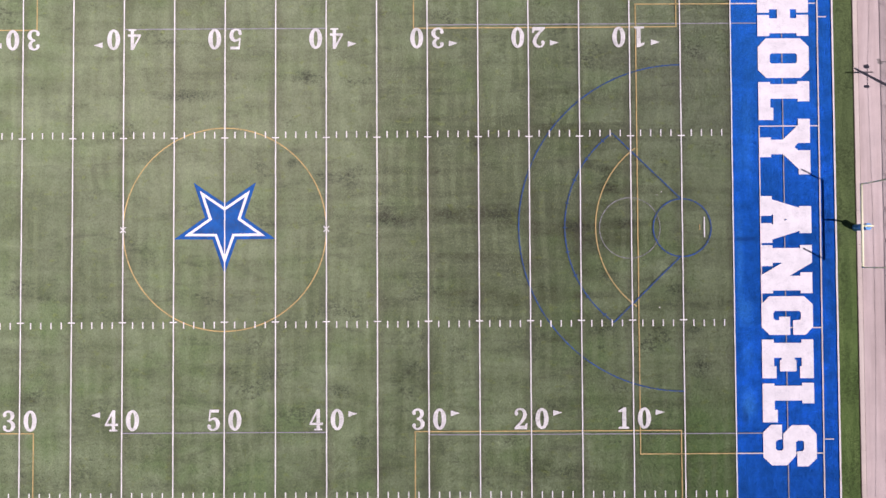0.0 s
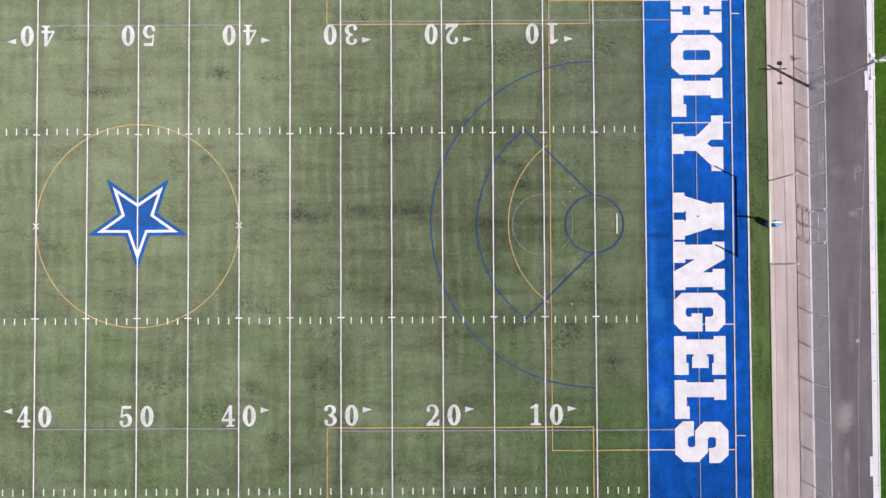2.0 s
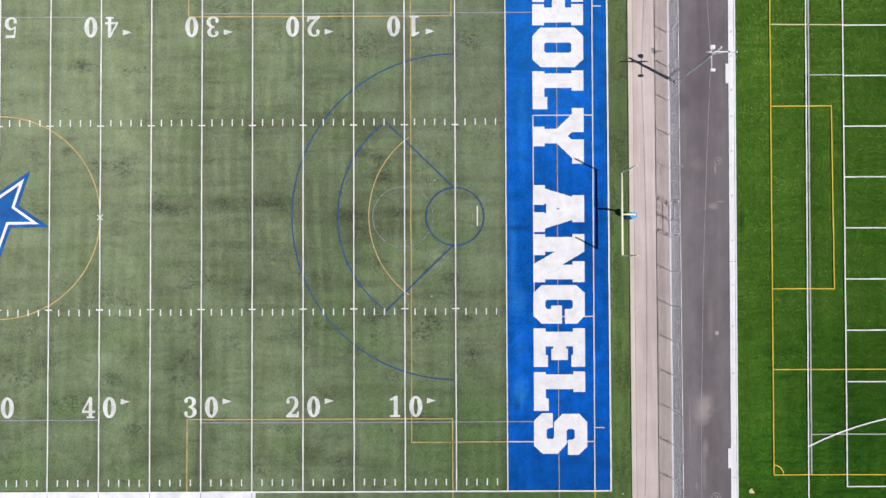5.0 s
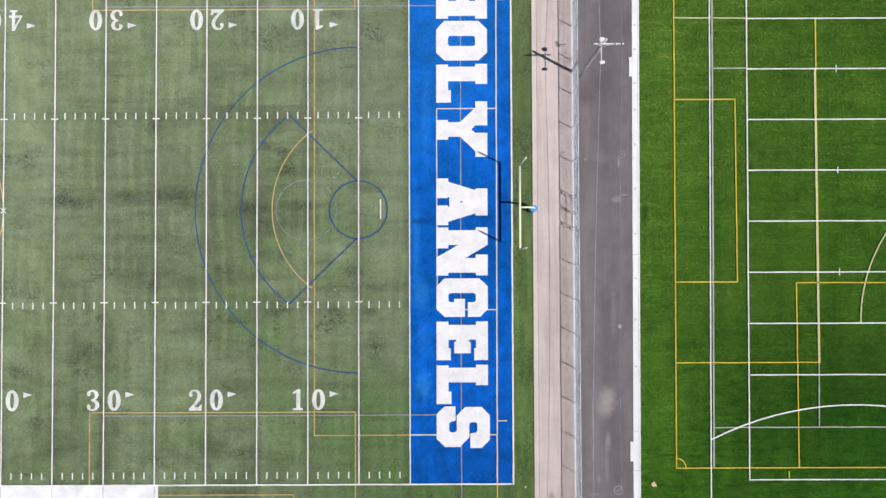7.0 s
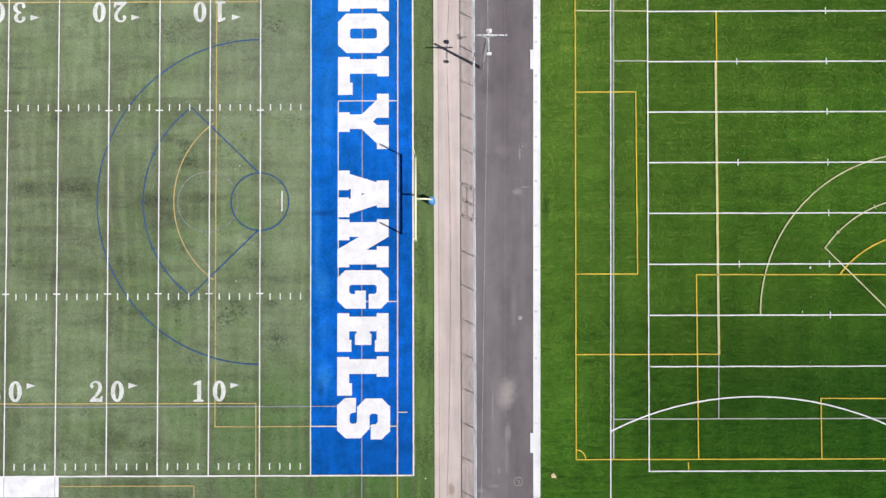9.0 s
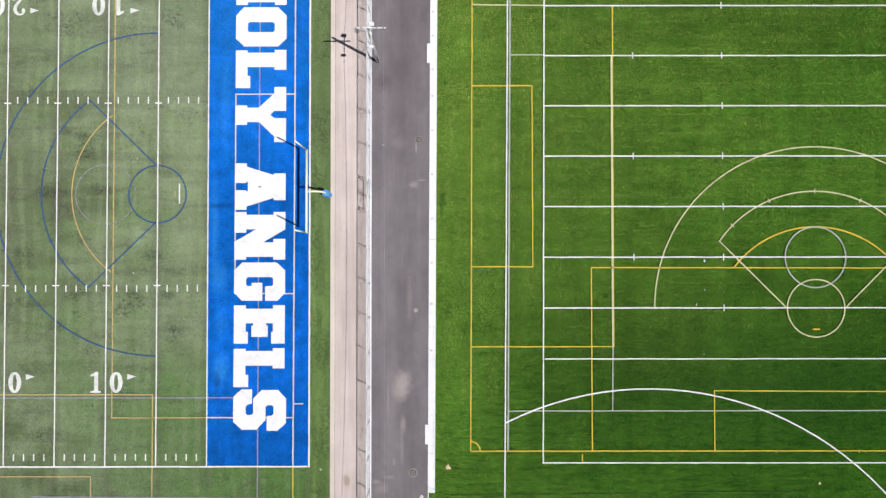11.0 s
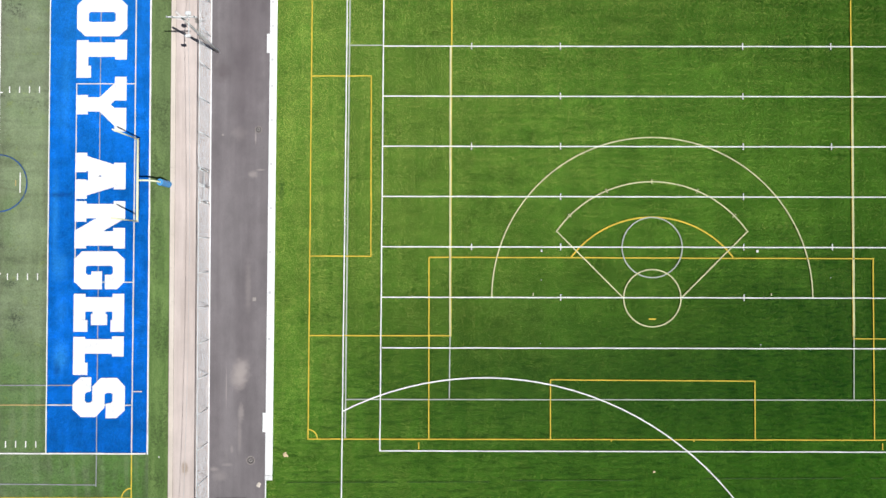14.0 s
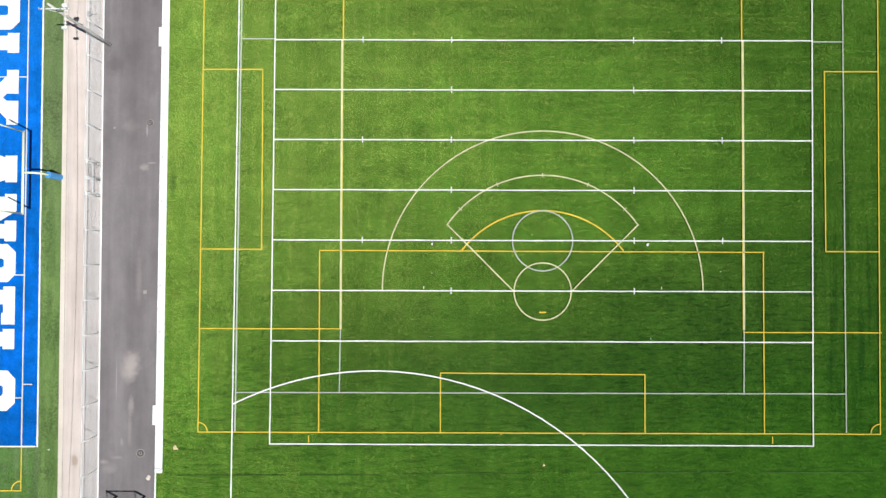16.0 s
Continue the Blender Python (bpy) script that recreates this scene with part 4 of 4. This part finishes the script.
# ---- goalpost ----
GX, GY = 55.3, -0.14
goal = thing("goalpost", "pale yellow gooseneck goalpost with a blue padded base", "goalpost", at=(56.68, GY, 0))
dx = GX - 56.68
bm = tube(bmesh.new(), [(0, 0, 0), (0, 0, 2.0)] + [(dx * 0.62 * (1 - math.cos(a)), 0, 2.0 + 1.05 * math.sin(a)) for a in (radians(9 * k) for k in range(1, 11))] + [(dx, 0, 3.05)], 0.085, 14)
part("gooseneck", bm, M_POST, goal, smooth=True)
part("crossbar", tube(bmesh.new(), [(dx, -3.62, 3.05), (dx, 3.62, 3.05)], 0.1, 14), M_POST, goal, smooth=True)
for s in (-1, 1):
    part("upright", tube(bmesh.new(), [(dx, s * 3.55, 3.05), (dx, s * 3.55, 7.3)], 0.065, 12), M_POST, goal, smooth=True)
pad = tube(bmesh.new(), [(0, 0, 0.03), (0, 0, 0.06), (0, 0, 1.77), (0, 0, 1.8)], 0.3, 20)
pad_ob = part("post_pad", pad, M_PAD, goal, "bright blue vinyl padding", smooth=False)
part("pad_strap", tube(bmesh.new(), [(0, 0, 1.3), (0, 0, 1.36)], 0.306, 20), M_PAD, pad_ob)
part("pad_strap", tube(bmesh.new(), [(0, 0, 0.5), (0, 0, 0.56)], 0.306, 20), M_PAD, pad_ob)
part("base_plate", box(bmesh.new(), -0.22, 0.22, -0.22, 0.22, -0.02, 0.02, 0.01), M_CAST, goal)

# ---- chain-link fence with a double gate ----
FX, FH, PITCH = 60.42, 2.62, 3.085
fence = thing("chain_link_fence", "tall galvanised chain-link fence along the asphalt lane", "fence", at=(FX, 0, 0))


def weave(width, height, pitch=0.06, r=0.0031):
    """Diamond wire mesh from y 0 to width and z 0 to height, as thin three-sided wires."""
    verts, faces = [], []
    for s in (1, -1):
        k = -height
        while k < width:
            a, b = (k, 0.0), (k + height, height)
            if a[0] < 0:
                a = (0.0, -k)
            if b[0] > width:
                b = (width, width - k)
            if s < 0:
                a, b = (width - a[0], a[1]), (width - b[0], b[1])
            if abs(a[0] - b[0]) > 0.02:
                i = len(verts)
                off = 0.003 * s
                for p in (a, b):
                    verts += [(off + r, p[0], p[1]), (off - r * 0.5, p[0] - r * 0.6 * s, p[1] + r * 0.6), (off - r * 0.5, p[0] + r * 0.6 * s, p[1] - r * 0.6)]
                faces += [(i, i + 1, i + 4, i + 3), (i + 1, i + 2, i + 5, i + 4), (i + 2, i, i + 3, i + 5)]
            k += pitch * 1.414
    me = bpy.data.meshes.new("wire_mesh")
    me.from_pydata(verts, [], faces)
    return me


bm = tube(bmesh.new(), [(0, 0, 0), (0, 0, FH + 0.02)], 0.037, 10)
tube(bm, [(0, 0, FH + 0.02), (0, 0, FH + 0.07)], 0.054, 10, 0.012)
post_mesh = mesh_of(bm, "post")
panel_mesh = weave(PITCH, FH - 0.06)
rail_mesh = mesh_of(tube(bmesh.new(), [(0, 0.02, FH), (0, PITCH - 0.02, FH)], 0.036, 8), "top_rail")
wire_mesh = mesh_of(tube(bmesh.new(), [(0, 0.03, 0.06), (0, PITCH - 0.03, 0.06)], 0.006, 5), "tension_wire")
GATE0, GATE1 = -1.96, 1.1
ys = [GATE1 + PITCH * k for k in range(0, 11)] + [GATE0 - PITCH * k for k in range(0, 12)]
for y in ys:
    part("post", post_mesh, M_POSTSTEEL, fence, smooth=True).location = (0, y, 0)
for k in range(10):
    for y in (GATE1 + PITCH * k, GATE0 - PITCH * (k + 1)):
        ob = part("wire_panel", panel_mesh, M_WIRE, fence)
        ob.location = (-0.045, y, 0.04)
        ob["kind"] = "stuff"
        part("top_rail", rail_mesh, M_STEEL, fence, smooth=True).location = (0, y, 0)
        part("tension_wire", wire_mesh, M_STEEL, fence).location = (0, y, 0)
mid = (GATE0 + GATE1) / 2
leaf_w = (GATE1 - GATE0) / 2 - 0.27
leaf = thing("fence_gate", "closed chain-link gate leaf with steel tube frame", "gate", "gate leaves", at=(FX, GATE0 + 0.2, 0))
bm = bmesh.new()
for y in (0, leaf_w):
    tube(bm, [(0, y, 0.06), (0, y, FH)], 0.038, 8)
for z in (0.08, 1.35, FH - 0.03):
    tube(bm, [(0, 0, z), (0, leaf_w, z)], 0.03, 8)
part("gate_frame", bm, M_STEEL, leaf, smooth=True)
ob = part("wire_panel", weave(leaf_w - 0.04, FH - 0.16), M_WIRE, leaf)
ob.location = (0, 0.02, 0.09)
for z in (0.5, 2.2):
    part("hinge", box(bmesh.new(), -0.04, 0.04, -0.17, 0.02, z, z + 0.1, 0.006), M_STEEL, leaf)
part("latch", box(bmesh.new(), -0.05, 0.05, leaf_w - 0.03, leaf_w + 0.065, 1.3, 1.42, 0.008), M_STEEL, leaf)
copy_thing(leaf, pose(FX, GATE1 - 0.2, 0, 0, 0, 180))

# ---- utility pole ----
PX, PY = 61.13, 12.03
pole = thing("utility_pole", "weathered wooden utility pole with crossarm and two floodlights", "utility pole", at=(PX, PY, 0))
part("pole_shaft", tube(bmesh.new(), [(0, 0, -0.1), (0, 0, 3), (0.02, 0.02, 6.5), (0.05, 0.03, POLE_H)], 0.145, 14, 0.095), M_WOOD, pole, smooth=True)
arm = part("crossarm", box(bmesh.new(), -0.9, 1.5, -0.235, -0.145, ARM_Z, ARM_Z + 0.12, 0.012), M_LAMP, pole, "grey-white crossarm")
for x in (-0.8, -0.4, 0.82, 1.32):
    part("insulator", tube(bmesh.new(), [(x, -0.19, ARM_Z + 0.12 + 0.06 * k) for k in range(4)], 0.055, 10, 0.03), M_INSUL, arm, smooth=True)
for s in (-1, 1):
    part("arm_brace", tube(bmesh.new(), [(0.04, -0.14, ARM_Z - 0.6), (0.75 * s + 0.1, -0.19, ARM_Z)], 0.018, 6), M_STEEL, pole)
part("light_bar", tube(bmesh.new(), [(0.2, -1.1, LAMP_Z), (0.2, 0.7, LAMP_Z)], 0.035, 8), M_STEEL, pole)
for y in (0.68, -1.13):
    lamp = part("floodlight", box(bmesh.new(), 0.0, 0.42, y - (0.17 if y > 0 else 0.12), y + (0.17 if y > 0 else 0.12), LAMP_Z + 0.05, LAMP_Z + 0.26, 0.05), M_LAMP, pole, "white floodlight housing")
    part("lens", box(bmesh.new(), -0.025, 0.0, y - 0.1, y + 0.1, LAMP_Z + 0.07, LAMP_Z + 0.25, 0.006), M_GLASSY, lamp)
    part("bracket", box(bmesh.new(), 0.17, 0.23, y - 0.05, y + 0.05, LAMP_Z - 0.03, LAMP_Z + 0.06, 0.006), M_STEEL, lamp)
part("conduit", tube(bmesh.new(), [(0.17, -0.06, 0), (0.17, -0.06, 3), (0.13, -0.06, LAMP_Z)], 0.025, 6), M_STEEL, pole)
for x, z, sag, r, wind, drift in ((PX + 0.15, LAMP_Z + 0.0, 1.5, 0.008, 0.022, -0.95), (PX + 1.32, ARM_Z + 0.33, 1.5, 0.0035, 0.0, 0.0)):
    for y1 in (-45, 60):
        bm = bmesh.new()
        for turn in ((0, math.pi) if wind else (0,)):
            steps = 120 if wind else 24
            pts = []
            for q in (k / steps for k in range(steps + 1)):
                a = turn + q * 95
                pts.append((x + (drift * q if y1 < 0 else 0.0) + wind * math.cos(a), PY - 0.19 + (y1 - PY) * q, z - sag * 4 * q * (1 - q) + wind * math.sin(a)))
            tube(bm, pts, r, 5)
        cable = part("overhead_cable", bm, M_CABLE)
        tagged(cable, "twisted grey overhead cable slung from the utility pole" if wind else "thin grey overhead cable slung from the pole crossarm", "cable", "overhead cables")

# ---- things on the asphalt ----
for x, y, r in ((64.86, 4.88, 0.33), (64.31, -25.2, 0.38)):
    hole_cover = thing("manhole_cover", "round cast-iron manhole cover set in the asphalt", "manhole cover", "manhole covers", at=(x, y, 0))
    part("collar", tube(bmesh.new(), [(0, 0, -0.03), (0, 0, 0.01)], r, 28), M_RIM, hole_cover)
    part("frame_ring", tube(bmesh.new(), [(0, 0, -0.03), (0, 0, 0.014)], r * 0.82, 28), M_CAST, hole_cover)
    part("lid", tube(bmesh.new(), [(0, 0, 0.0), (0, 0, 0.022)], r * 0.7, 28), M_CAST, hole_cover)
    bm = bmesh.new()
    for k in range(8):
        a = k * math.pi / 4
        tube(bm, [(r * 0.25 * math.cos(a), r * 0.25 * math.sin(a), 0.022), (r * 0.6 * math.cos(a), r * 0.6 * math.sin(a), 0.022)], 0.022, 6)
    ring = [(r * 0.3 * math.cos(k * math.pi / 10), r * 0.3 * math.sin(k * math.pi / 10), 0.022) for k in range(21)]
    tube(bm, ring, 0.02, 6)
    part("tread_ribs", bm, M_LID, hole_cover)
drain = thing("valve_box", "small square concrete valve box lid in the asphalt", "valve box", at=(64.56, -10.6, 0))
part("frame", box(bmesh.new(), -0.17, 0.17, -0.17, 0.17, -0.03, 0.014, 0.006), M_RIM, drain)
part("lid", box(bmesh.new(), -0.12, 0.12, -0.12, 0.12, 0.0, 0.022, 0.006), M_LID, drain)

# black goal frame parked on the lane
net_goal = thing("portable_goal", "black steel portable goal standing on the asphalt", "goal frame", at=(GOAL_X, GOAL_Y, 0))
for x in (0, 2.55):
    part("goal_post", tube(bmesh.new(), [(x, 0, 0), (x, 0, 2.0)], 0.09, 8), M_BLACK, net_goal)
part("crossbar", tube(bmesh.new(), [(-0.06, 0, 2.0), (2.61, 0, 2.0)], 0.06, 8), M_BLACK, net_goal)
for x in (0, 2.55):
    part("back_stay", tube(bmesh.new(), [(x, 0, 2.0), (x, -0.7, 1.9), (x, -1.7, 0.06)], 0.04, 8), M_BLACK, net_goal)
part("ground_bar", tube(bmesh.new(), [(0, -1.7, 0.05), (2.55, -1.7, 0.05)], 0.04, 8), M_BLACK, net_goal)
ob = part("net", weave(2.55, 2.45, 0.1, 0.004), M_NET, net_goal)
slope = Vector((0, 1.66, 1.9)).normalized()
ob.matrix_basis = Matrix(((0, 1, 0, 0), (-slope.z, 0, slope.y, -1.67), (slope.y, 0, slope.z, 0.06), (0, 0, 0, 1)))
ob["kind"] = "stuff"


# ---- small litter ----
def scrap(x, y, r, material, label, z=0.0):
    bm = bmesh.new()
    k = 9
    rim = [bm.verts.new((r * random.uniform(0.6, 1.1) * math.cos(2 * math.pi * i / k), r * random.uniform(0.4, 0.9) * math.sin(2 * math.pi * i / k), random.uniform(0.03, 0.1) * r)) for i in range(k)]
    top = bm.verts.new((0, 0, 0.3 * r))
    low = bm.verts.new((0, 0, 0.0))
    for i in range(k):
        bm.faces.new((rim[i], rim[(i + 1) % k], top))
        bm.faces.new((rim[(i + 1) % k], rim[i], low))
    ob = part("scrap", bm, material)
    ob.location = (x, y, z)
    ob.rotation_euler = (0, 0, random.uniform(0, 6))
    return tagged(ob, label, "litter", "scraps")


scrap(100.9, -26.2, 0.14, M_SCRAP, "small tan scrap lying on the green turf")
scrap(67.46, -24.68, 0.32, M_SCRAP, "crumpled tan scrap lying on the green turf")
for x, y, r in ((90.71, -6.17, 0.14), (110.35, -6.17, 0.16), (90.7, -8.8, 0.06), (117.0, -8.6, 0.06), (90.6, -14.6, 0.06), (110.6, -14.7, 0.06), (56.0, -24.9, 0.1),
                (38.9, 2.9, 0.06), (39.3, 3.2, 0.06), (39.0, -7.2, 0.08)):
    scrap(x, y, r, M_PAPER, "small white scrap lying on the turf", 0.026)
scrap(65.06, -27.45, 0.3, M_CURB, "flattened beige scrap lying on the asphalt", 0.005)
